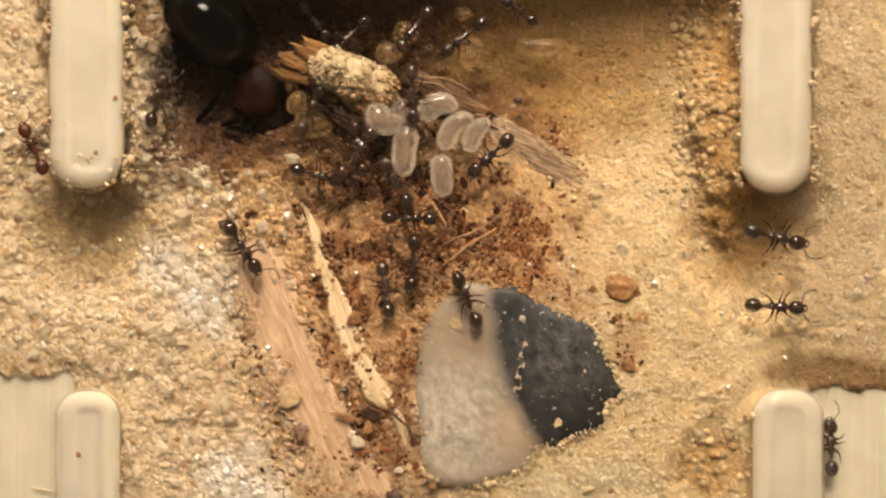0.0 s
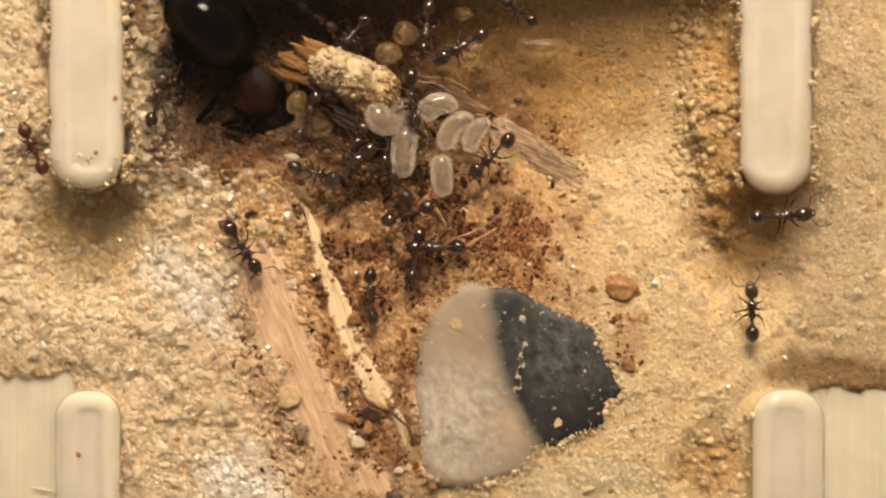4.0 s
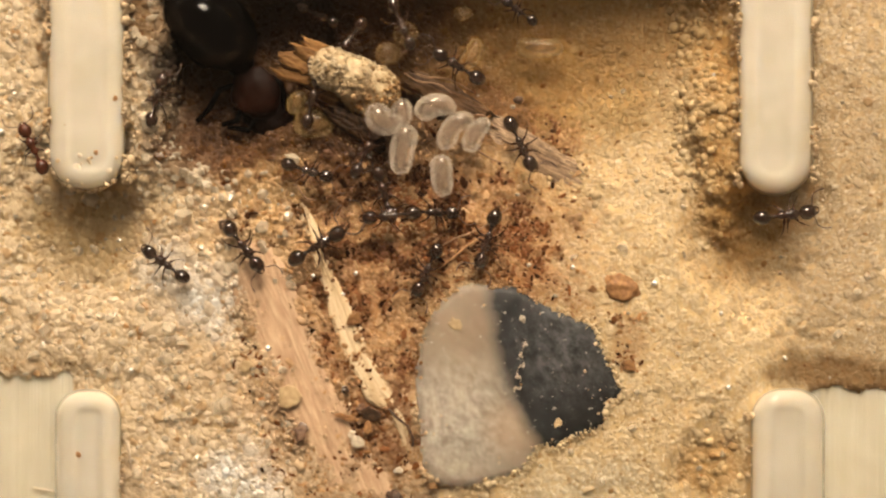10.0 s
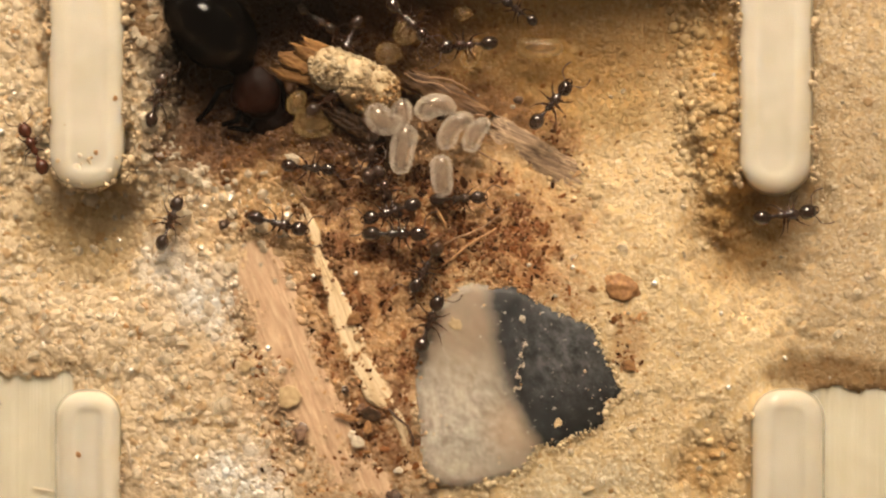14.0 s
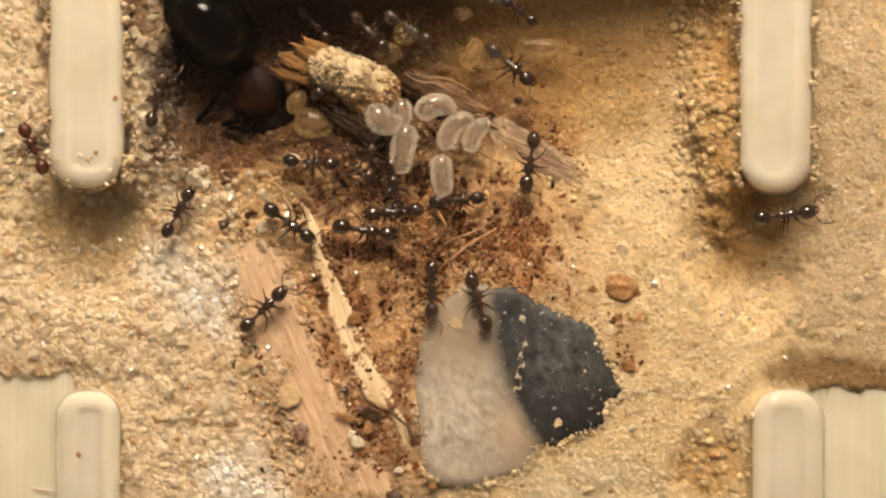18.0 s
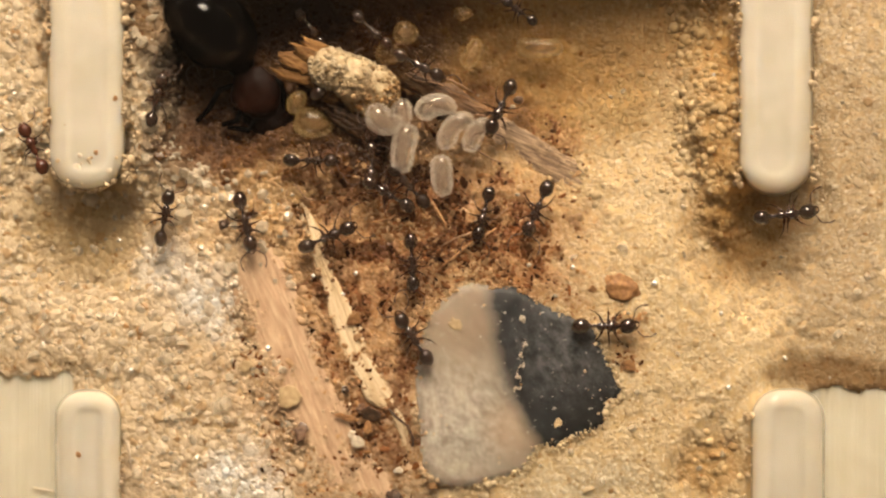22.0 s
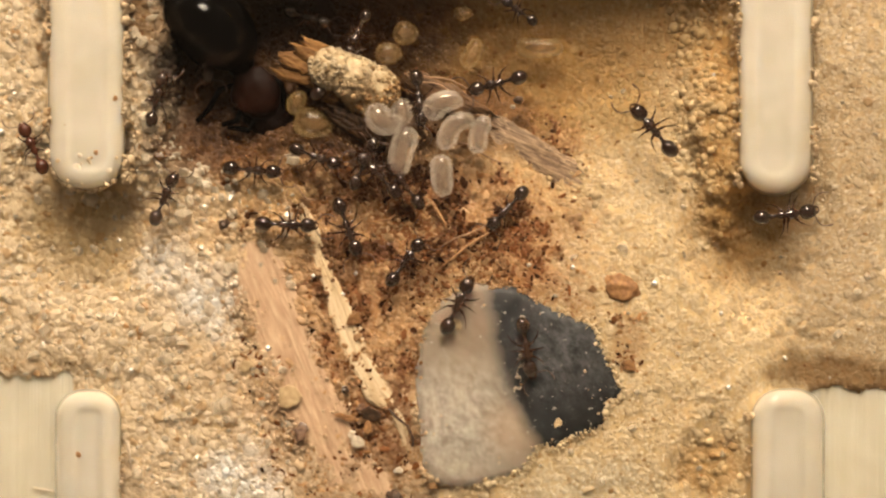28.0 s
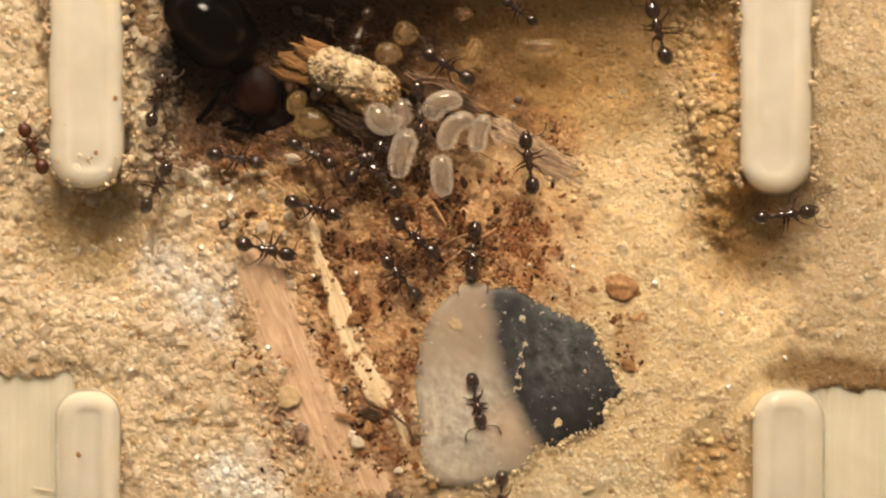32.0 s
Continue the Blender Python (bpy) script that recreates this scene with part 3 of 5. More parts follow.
def loft(rings, cap=True):
    """Skin over closed rings of equal length."""
    bm = bmesh.new()
    made = [[bm.verts.new(p) for p in ring] for ring in rings]
    for a, b in zip(made, made[1:]):
        for i in range(len(a)):
            j = (i + 1) % len(a)
            bm.faces.new((a[i], a[j], b[j], b[i]))
    if cap:
        bm.faces.new(made[0][::-1])
        bm.faces.new(made[-1])
    bmesh.ops.recalc_face_normals(bm, faces=bm.faces)
    return bm


def pillar(x0, y0, x1, y1, radius, label):
    """An upright plastic rib with a rounded end and eased top edge, standing on the floor of the nest."""
    top, ease = GLASS - 0.00005, 26.0
    rings = []
    for inset, z in ((-9, -0.0008), (-5, 0.003), (0, top - ease * U * 0.8)):
        rings.append([at(*p, z) for p in rounded_box(x0 + inset, y0 + inset, x1 - inset, y1 - inset, radius - inset)])
    for i in range(1, 6):
        a = radians(90 * i / 5)
        inset, z = ease * (1 - math.cos(a)), top - ease * U * 0.8 * (1 - math.sin(a))
        rings.append([at(*p, z) for p in rounded_box(x0 + inset, y0 + inset, x1 - inset, y1 - inset, radius - inset)])
    # the flat top is sunk a hair inside its rim
    for inset, drop in ((ease + 3, 0.0), (ease + 6, 0.00003), (ease + 10, 0.00008), (ease + 14, 0.000105), (ease + 20, 0.00011)):
        rings.append([at(*p, top - drop) for p in rounded_box(x0 + inset, y0 + inset, x1 - inset, y1 - inset, max(5, radius - inset))])
    ob = part("plastic_rib", loft(rings), PLASTIC)
    return tagged(ob, label, "nest rib", "plastic ribs of the nest")


pillar(90, -260, 221, 334, 58, "cream plastic rib with rounded end, sand crusted along its edge")
pillar(1308, -260, 1433, 342, 60, "cream plastic rib with rounded end and a wet brown side")
pillar(104, 692, 214, 1150, 46, "cream plastic rib with rounded end beside bare floor")
pillar(1330, 690, 1453, 1150, 50, "cream plastic rib with rounded end beside bare floor")


def box(bm, lo, hi):
    vs = [bm.verts.new((x, y, z)) for x in (lo[0], hi[0]) for y in (lo[1], hi[1]) for z in (lo[2], hi[2])]
    for f in ((0, 1, 3, 2), (4, 6, 7, 5), (0, 4, 5, 1), (2, 3, 7, 6), (0, 2, 6, 4), (1, 5, 7, 3)):
        bm.faces.new([vs[i] for i in f])


def slab(name, lo, hi, mat, label, kind="structure"):
    bm = bmesh.new()
    box(bm, lo, hi)
    bmesh.ops.recalc_face_normals(bm, faces=bm.faces)
    return tagged(part(name, bm, mat, smooth=False), label, "nest wall", kind=kind)


def plate(x0, x1, y0, y1):
    """Bare floor of the nest: a plastic sheet with fine uneven flutes running down it."""
    nx = int((x1 - x0) / 1.5)
    xs = np.linspace(x0, x1, nx)
    flute = 3.0 + 0.03 * (vnoise(xs / 3, xs * 0, 4) - 0.5) + 0.06 * (vnoise(xs / 9, xs * 0, 5) - 0.5) + 0.05 * (vnoise(xs / 40, xs * 0, 6) - 0.5)
    ys = np.linspace(y0, y1, 8)
    gx, gy = np.meshgrid(xs, ys)
    z = np.broadcast_to(flute / 1000, gx.shape)
    verts = places(gx, gy, z).reshape(-1, 3)
    i = (np.arange(7)[:, None] * nx + np.arange(nx - 1)[None, :]).ravel()
    faces = np.stack([i, i + nx, i + nx + 1, i + 1], axis=1)
    ob = new("floor_plate", mesh_of("floor_plate", verts, faces, PLASTIC_FLOOR))
    tagged(ob, "bare fluted cream plastic floor of the nest", "nest floor", kind="structure")


def build_shell():
    plate(-135, 160, 610, 1010)
    plate(1395, 1703, 630, 1010)
    bm = bmesh.new()
    box(bm, (-0.0372, -0.0232, -0.003), (0.0372, 0.0232, -0.0002))
    bmesh.ops.recalc_face_normals(bm, faces=bm.faces)
    tagged(part("floor", bm, PLASTIC_FLOOR, smooth=False), "cream plastic floor under the sand", "nest floor", kind="structure")
    top = GLASS - 0.00005
    slab("wall_north", (-0.0392, 0.0232, -0.003), (0.0392, 0.0252, top), PLASTIC, "cream plastic outer wall of the nest")
    slab("wall_south", (-0.0392, -0.0252, -0.003), (0.0392, -0.0232, top), PLASTIC, "cream plastic outer wall of the nest")
    slab("wall_west", (-0.0392, -0.0232, -0.003), (-0.0372, 0.0232, top), PLASTIC, "cream plastic outer wall of the nest")
    slab("wall_east", (0.0372, -0.0232, -0.003), (0.0392, 0.0232, top), PLASTIC, "cream plastic outer wall of the nest")
    # unseen cross wall between the two upper ribs, added to shade the bed's top
    ends = [at(222, -40, top), at(1306, -115, top)]
    bm = loft([[(p.x, y, z) for y, z in ((p.y, -0.0005), (p.y, top), (p.y + 0.0018, top), (p.y + 0.0018, -0.0005))] for p in ends])
    tagged(part("shade_wall", bm, PLASTIC, smooth=False), "unseen cream plastic cross wall added to shade the top of the nest", "nest wall", kind="structure")
    pane = slab("cover_glass", (-0.0392, -0.0252, GLASS), (0.0392, 0.0252, GLASS + 0.001), GLASS_SHEET, "clear glass sheet laid over the nest")
    pane.visible_shadow = False


build_shell()


# ---- stone, wood and crumbs ----
def smooth_ring(pts, times=2):
    for _ in range(times):
        pts = [q for a, b in zip(pts, pts[1:] + pts[:1]) for q in ((a[0] * 0.75 + b[0] * 0.25, a[1] * 0.75 + b[1] * 0.25), (a[0] * 0.25 + b[0] * 0.75, a[1] * 0.25 + b[1] * 0.75))]
    return pts


def chip(name, outline, low, edge, crown, mat, label, category, uneven=0.1, rings=6, rounding=2, seed=3, nick=0.0):
    """A flat piece with an uneven outline: rim between low and edge (mm), swelling to crown in the middle."""
    ring = smooth_ring(list(outline), rounding)
    ring = [(x + nick * noise.noise(Vector((x * 0.11, y * 0.11, seed))) + nick * 0.5 * noise.noise(Vector((x * 0.3, y * 0.3, seed + 5))), y + nick * noise.noise(Vector((x * 0.11, y * 0.11, seed + 9)))) for x, y in ring]
    cx = sum(p[0] for p in ring) / len(ring)
    cy = sum(p[1] for p in ring) / len(ring)
    loops = [[at(*p, low / 1000) for p in ring]]
    full = np.array(ring)
    for i in range(rings + 1):
        s = i / rings * 0.97
        if i:
            for _ in range(10):
                full = full * 0.5 + (np.roll(full, 1, axis=0) + np.roll(full, -1, axis=0)) * 0.25
        ring = [tuple(q) for q in full]
        z = edge + (crown - edge) * (1 - (1 - s) ** 6)
        loop = []
        for x, y in ring:
            px, py = x + (cx - x) * s, y + (cy - y) * s
            dz = (noise.noise(Vector((px * 0.02, py * 0.02, seed))) + 0.5 * noise.noise(Vector((px * 0.06, py * 0.06, seed)))) * uneven
            loop.append(at(px, py, (z + dz) / 1000))
        loops.append(loop)
    ob = part(name, loft(loops), mat)
    return tagged(ob, label, category)


STONE_RIM = ((735, 660), (744, 602), (764, 556), (790, 520), (830, 499), (868, 504), (906, 504), (944, 530), (1000, 558), (1052, 576), (1064, 612), (1082, 654),
             (1104, 700), (1074, 710), (1068, 750), (1040, 766), (1004, 774), (986, 794), (954, 784), (942, 804), (934, 828), (880, 846), (820, 864), (768, 856), (748, 826), (741, 750))
chip("pebble", STONE_RIM, 3.2, 4.76, 5.0, FLINT, "smooth flint pebble, half pale grey and half blue-black", "stone", 0.09, 12, 3, nick=5.0)
def plank(name, spine, low, top, mat, label, category, ridge=0.10, arch=0.1, ragged=0.05, fray=0.03, along=70, across=34, seed=1, make=True):
    """A piece of split wood: a strip along spine points (x, y, width) with fibre ridges, ragged sides and frayed ends; low and top in mm."""
    xs, ys, ws = [np.array([p[i] for p in spine], float) for i in range(3)]
    run = np.concatenate([[0], np.cumsum(np.hypot(np.diff(xs), np.diff(ys)))])
    run /= run[-1]
    v = np.linspace(-1, 1, across)
    u0 = np.linspace(0, 1, along)
    cells = np.arange(across) * 1.0
    start = fray * (vnoise(cells / 2.3, cells * 0, seed) * 0.8 + 0.4 * vnoise(cells, cells * 0, seed + 4))
    end = fray * (vnoise(cells / 2.3, cells * 0, seed + 9) * 0.8 + 0.4 * vnoise(cells, cells * 0, seed + 5))
    u = start[None] + u0[:, None] * (1 - start - end)[None]
    sx, sy, sw = np.interp(u, run, xs), np.interp(u, run, ys), np.interp(u, run, ws)
    dx, dy = np.gradient(np.interp(u0, run, xs)), np.gradient(np.interp(u0, run, ys))
    for _ in range(4):
        dx, dy = [np.convolve(np.pad(d, 2, mode="edge"), np.ones(5) / 5, "valid") for d in (dx, dy)]
    n = np.hypot(dx, dy)
    nx, ny = (-dy / n)[:, None], (dx / n)[:, None]
    side = v[None] * sw / 2 * (1 + ragged * 2 * (fbm(u * 900, v[None] * 3 + 50 * np.sign(v)[None], 60, seed + 2, 3) - 0.5))
    px, py = sx + nx * side, sy + ny * side
    fibre = fbm(v[None] * 90 + 14 * vnoise(u * 5, v[None] * 1.5, seed), u * 260, 17, seed + 3, 5) - 0.5
    if isinstance(top, tuple):
        top = np.interp(u, run, top)
    z = top - arch * v[None] ** 4 + ridge * 2 * fibre + 0.25 * (fbm(px, py, 90, seed + 6, 2) - 0.5)
    bm = bmesh.new()
    spot = places(px, py, z / 1000)
    grid = [[bm.verts.new(spot[i, j]) for j in range(across)] for i in range(along)]
    for a, b in zip(grid, grid[1:]):
        for j in range(across - 1):
            bm.faces.new((a[j], a[j + 1], b[j + 1], b[j]))
    rim = grid[0] + [r[-1] for r in grid[1:]] + grid[-1][-2::-1] + [r[0] for r in grid[-2:0:-1]]
    foot = [bm.verts.new((p.co.x, p.co.y, low / 1000)) for p in rim]
    for k in range(len(rim)):
        q = (k + 1) % len(rim)
        bm.faces.new((rim[k], foot[k], foot[q], rim[q]))
    bmesh.ops.recalc_face_normals(bm, faces=bm.faces)
    if not make:
        return bm
    return tagged(part(name, bm, mat), label, category)


plank("wood_chip", ((436, 410, 96), (452, 470, 104), (492, 580, 110), (540, 690, 112), (590, 790, 116), (650, 900, 120), (690, 980, 120)), 3.3, 4.48, PINK_WOOD,
      "flat pinkish brown chip of wood lying in sand", "wood chip", 0.065, 0.22, 0.22, 0.045, 130, 70, 3)
plank("wood_splinter", ((532, 350, 20), (548, 400, 26), (568, 460, 26), (590, 520, 30), (618, 585, 50), (642, 640, 44), (668, 690, 46), (700, 722, 26), (716, 770, 16), (726, 810, 10)), 3.7, (4.36, 4.47, 4.58, 4.63, 4.66, 4.67, 4.65, 4.60, 4.52, 4.40), PALE_WOOD,
      "thin pale yellow splinter of wood", "wood chip", 0.07, 0.18, 0.32, 0.12, 120, 30, 8)
BARK = ((838, 206, 36), (866, 226, 56), (895, 246, 60), (930, 268, 60), (1000, 308, 58), (1040, 332, 40))
BARK_TOP = tuple(max(2.6, ground_z(x, y) * 1000 + rise) for (x, y, w), rise in zip(BARK, (0.4, 0.34, 0.26, 0.2, 0.14, -0.04)))
plank("bark_strip", ((700, 128, 26), (745, 148, 40), (800, 176, 46), (850, 204, 36), (880, 220, 14)), 2.2, (4.3, 4.3, 4.2, 4.1, 4.0), DARK_BARK,
      "dark brown soaked strip of bark beside the brood", "bark", 0.09, 0.25, 0.3, 0.2, 60, 30, 18)
plank("bark_strip", BARK, 1.6, BARK_TOP, GREY_WOOD,
      "grey-brown strip of splintered bark", "bark", 0.05, 0.2, 0.3, 0.2, 100, 44, 14)
stub = thing("bark_stub", Matrix(), "rusty brown frayed stub of bark", "bark")
part("core", plank("", ((505, 100, 50), (560, 120, 70), (640, 152, 80), (720, 180, 70)), 1.2, 4.0, BROWN_WOOD, "", "", 0.16, 0.5, 0.1, 0.25, 50, 26, 21, make=False), BROWN_WOOD, stub)
for k, (x0, y0, x1, y1, w, z) in enumerate(((482, 96, 580, 124, 34, 4.4), (526, 66, 606, 104, 22, 4.2), (474, 116, 570, 146, 26, 4.1), (506, 78, 600, 116, 24, 4.6), (540, 150, 620, 180, 30, 4.2))):
    part("splinter", plank("", ((x0, y0, w * 0.35), (x0 + (x1 - x0) * 0.35, y0 + (y1 - y0) * 0.35 + 3, w), (x1, y1, w)), z - 0.35, z, BROWN_WOOD, "", "", 0.10, 0.2, 0.25, 0.3, 30, 16, 30 + k, make=False), BROWN_WOOD, stub)


plank("bark_sliver", ((572, 186, 14), (600, 206, 34), (640, 228, 44), (690, 262, 30)), 2.6, 4.5, ROT, "blackish sliver of rotten bark under the brood", "bark", 0.16, 0.3, 0.2, 0.2, 36, 18, 44)


def lump(name, x, y, z, rx, ry, rz, turn, mat, label, category, rough=0.12, div=3, seed=1, group=""):
    bm = bmesh.new()
    bmesh.ops.create_icosphere(bm, subdivisions=div, radius=1.0)
    for v in bm.verts:
        d = 1 + rough * (noise.noise(v.co * 1.7 + Vector((seed, 0, 0))) + 0.6 * noise.noise(v.co * 4.1 + Vector((0, seed, 0))))
        v.co = Vector((v.co.x * rx * U * d, v.co.y * ry * U * d, v.co.z * rz * U * d))
    ob = part(name, bm, mat)
    ob.matrix_basis = Matrix.Translation(at(x, y, z / 1000)) @ pose(0, 0, 0, 0, 0, -turn)
    return tagged(ob, label, category, group)


def crumbly(name, lumps, mat, label, category, seed):
    """A chewed lump: a few swollen cores (x, y, z, rx, ry, rz, turn), skinned with stuck crumbs of many sizes."""
    rng = np.random.default_rng(seed)
    ob = thing(name, Matrix(), label, category)
    for x, y, z, rx, ry, rz, turn, n in lumps:
        body = lump("core", x, y, z, rx, ry, rz, turn, mat, "", "", 0.14, 4, seed + int(x) % 7)
        body.parent = ob
        a, h = rng.uniform(0, 6.283, n), rng.uniform(-0.2, 1, n)
        c, s = math.cos(radians(turn)), math.sin(radians(turn))
        q = np.sqrt(1 - h * h * 0.98)
        ux, uy = np.cos(a) * q * rx, np.sin(a) * q * ry
        px, py = x + ux * c - uy * s, y + ux * s + uy * c
        r = np.clip(rng.lognormal(1.0, 0.45, n), 1.4, 6)
        tone = rng.uniform(0.82, 1.1, (n, 1))
        # the far end is soaked brown
        soak = np.clip(((px - 628) * 0.5 + (py - 144) * 1.0 + 12) / 60, 0, 1)[:, None] * 0.85
        col = (np.array((0.47, 0.38, 0.255)) * (1 - soak) + np.array((0.34, 0.19, 0.065)) * soak) * tone
        crumbs = scatter("crumbs", px, py, r, col, SAND_GRAIN, 0.0, seed, "", "", base=z / 1000 + h * rz * U, smooth=True)
        crumbs.parent = ob
    return ob


crumbly("seed_crumb", ((590, 124, 4.7, 42, 36, 34, 15, 420), (630, 142, 4.75, 50, 40, 28, 22, 480), (668, 156, 4.7, 42, 36, 26, 40, 380), (650, 180, 4.2, 46, 26, 20, 20, 260)),
        MOULD, "crumbly cream lump of chewed seed stuck on bark", "food crumb", 4)
lump("dirt_lump", 1097, 510, 4.3, 33, 25, 16, 10, CRUMB_BROWN, "small rusty brown crumb of dirt on sand", "dirt crumb", 0.28, 4, 2)
lump("dirt_lump", 398, 397, 4.5, 10, 8, 7, 0, SPECK, "tiny black crumb of dirt on sand", "dirt crumb", 0.6, 3, 12)
lump("dirt_lump", 698, 878, 4.6, 14, 12, 9, 0, SPECK, "black crumb of dirt among chaff", "dirt crumb", 0.5, 3, 21)
lump("dirt_lump", 918, 178, 3.4, 10, 7, 5, 0, SPECK, "small dark crumb on shaded sand", "dirt crumb", 0.3, 2, 27)
for x, y, r in ((172, 271, 5), (117, 222, 4), (140, 804, 6), (206, 175, 5)):
    lump("rib_speck", x, y, 6.5, r * 0.8, r, 1.5, x, CRUMB_BROWN, "tiny brown speck of dirt stuck on the rib", "dirt speck", 0.4, 2, int(x))

def shard(name, x, y, z, rx, ry, turn, thick, tilt, mat, label, category, seed):
    """A broken angular flake: an uneven polygon with a slightly cupped face, lying tilted."""
    rng = random.Random(seed)
    n = rng.randint(9, 12)
    rim = []
    for i in range(n):
        a = 2 * math.pi * (i + rng.uniform(-0.3, 0.3)) / n
        q = rng.uniform(0.6, 1.15)
        rim.append((rx * q * math.cos(a), ry * q * math.sin(a)))
    loops = [[(px * k * U, py * k * U, (h + 0.12 * thick * noise.noise(Vector((px * 0.2, py * 0.2, seed)))) / 1000) for px, py in rim] for k, h in ((0.93, -thick), (1.0, -thick * 0.4), (0.98, 0.0), (0.8, 0.03), (0.45, 0.04), (0.1, 0.03))]
    ob = part(name, loft(loops), mat, smooth=False)
    ob.matrix_basis = Matrix.Translation(at(x, y, z / 1000)) @ pose(0, 0, 0, 0, 0, -turn) @ pose(0, 0, 0, tilt, tilt * 0.5, 0)
    return tagged(ob, label, category)


shard("sand_flake", 513, 704, 4.86, 24, 22, 20, 0.22, 6, TAN_CHIP, "flat pale yellow flake lying on the wood chip", "sand flake", 6)
shard("sand_flake", 436, 648, 4.62, 12, 14, 60, 0.2, 12, TAN_CHIP, "small pale yellow flake in the sand", "sand flake", 8)
shard("insect_shell", 533, 762, 4.80, 13, 20, 20, 0.2, -14, DARK_SHARD, "dark brown cupped insect shell beside the wood chip", "insect shell", 9)
shard("insect_shell", 655, 733, 5.0, 19, 13, 25, 0.25, 24, SPECK, "blackish broken piece of insect shell", "insect shell", 15)
shard("insect_shell", 612, 738, 4.85, 22, 7, 14, 0.15, 10, CRUMB_BROWN, "rusty brown flake of insect shell", "insect shell", 17)
shard("insect_shell", 640, 722, 4.95, 11, 9, 70, 0.2, -28, DARK_SHARD, "dark brown broken piece of insect shell", "insect shell", 18)
shard("insect_shell", 652, 756, 4.85, 14, 10, 120, 0.2, 16, CRUMB_BROWN, "rusty brown flake of insect shell", "insect shell", 22)
shard("insect_shell", 612, 690, 4.8, 9, 7, 30, 0.2, 20, SPECK, "tiny black piece of insect shell", "insect shell", 26)
shard("pale_crumb", 632, 782, 4.85, 17, 14, 30, 0.3, 8, PALE_GRIT, "pale milky crumb in brown chaff", "food crumb", 19)
shard("pale_crumb", 622, 768, 4.85, 9, 8, 80, 0.3, 10, PALE_GRIT, "small pale milky crumb in brown chaff", "food crumb", 20)
shard("pale_crumb", 706, 832, 4.8, 8, 6, 10, 0.2, 8, PALE_GRIT, "small pale milky crumb in brown chaff", "food crumb", 33)
shard("brown_flake", 628, 566, 4.9, 12, 17, 30, 0.2, 14, CRUMB_BROWN, "rusty brown flake standing in chaff", "debris flake", 35)
shard("brown_flake", 1112, 648, 4.9, 15, 10, 40, 0.2, 8, CRUMB_BROWN, "rusty brown flake beside the pebble", "debris flake", 37)
shard("brown_flake", 805, 574, 5.04, 15, 12, 70, 0.06, 2, AMBER_FLAKE, "thin amber flake lying on the pebble", "debris flake", 39)
shard("brown_flake", 988, 748, 5.06, 7, 11, 20, 0.06, 3, TAN_CHIP, "thin tan flake lying on the pebble", "debris flake", 43)
shard("brown_flake", 1050, 512, 4.75, 10, 7, 10, 0.2, 10, CRUMB_BROWN, "small rusty brown flake on sand", "debris flake", 45)


def dusting(name, rim, n, z, label, seed):
    """Sand sprinkled on a flat piece: points inside its rim (plan) at the height z mm."""
    rng = np.random.default_rng(seed)
    px, py = np.array(rim).T
    x, y = rng.uniform(px.min(), px.max(), n), rng.uniform(py.min(), py.max(), n)
    odd = np.zeros(n, bool)
    for (xa, ya), (xb, yb) in zip(rim, rim[1:] + rim[:1]):
        odd ^= ((ya > y) != (yb > y)) & (x < (xb - xa) * (y - ya) / (yb - ya + 1e-9) + xa)
    near = np.min(np.hypot(x[:, None] - px[None], y[:, None] - py[None]), axis=1)
    keep = odd & (rng.uniform(0, 1, n) < np.clip(1.25 - near / 60, 0.18, 1))
    x, y = x[keep], y[keep]
    r = np.clip(rng.lognormal(0.45, 0.4, len(x)), 0.8, 3.2)
    tone = rng.uniform(0.55, 1.15, (len(x), 1))
    scatter(name, x, y, r, np.array((0.62, 0.46, 0.30)) * tone, SAND_GRAIN, -0.1, seed, label, "sand", base=np.full(len(x), z / 1000), smooth=True)


dusting("chip_dust", [(404, 420), (480, 415), (512, 480), (560, 590), (610, 690), (660, 790), (710, 880), (590, 880), (540, 790), (490, 680), (440, 570)], 2200, 4.52, "fine sand sprinkled over the wood chip", 61)
dusting("pebble_dust", [tuple(p) for p in STONE_RIM], 150, 4.95, "specks of dust on the pebble", 67)


def lapped(name, rim, per, spread, r0, z, label, seed, shut=True):
    """Sand lapping over the edge of a piece: grains strewn along a line of plan points."""
    rng = np.random.default_rng(seed)
    line = list(rim) + [rim[0]] if shut else list(rim)
    x = np.concatenate([np.linspace(a[0], b[0], per) for a, b in zip(line, line[1:])])
    y = np.concatenate([np.linspace(a[1], b[1], per) for a, b in zip(line, line[1:])])
    n = len(x)
    keep = vnoise(x / 20, y / 20, seed) > 0.3
    x, y = x + rng.normal(0, spread, n), y + rng.normal(0, spread, n)
    r = np.clip(rng.lognormal(math.log(r0), 0.45, n), 1.2, 11)
    x, y, r = x[keep], y[keep], r[keep]
    scatter(name, x, y, r, mineral(x, y) * rng.uniform(0.8, 1.1, (len(x), 1)), SAND_GRAIN, -0.2, seed, label, "sand", base=None if z is None else np.full(len(x), z / 1000), smooth=True)


lapped("pebble_sand", STONE_RIM, 40, 4.5, 2.3, 4.74, "sand grains lapped over the pebble's edge", 73)
lapped("chip_sand", ((398, 424), (430, 412), (462, 408), (496, 414)), 70, 10.0, 3.0, 4.6, "sand grains banked over the wood chip's end", 79, False)
lapped("chip_edge_sand", ((398, 430), (430, 540), (478, 680), (520, 780), (570, 890)), 130, 11.0, 2.8, 4.45, "sand grains lapped along the wood chip", 83, False)
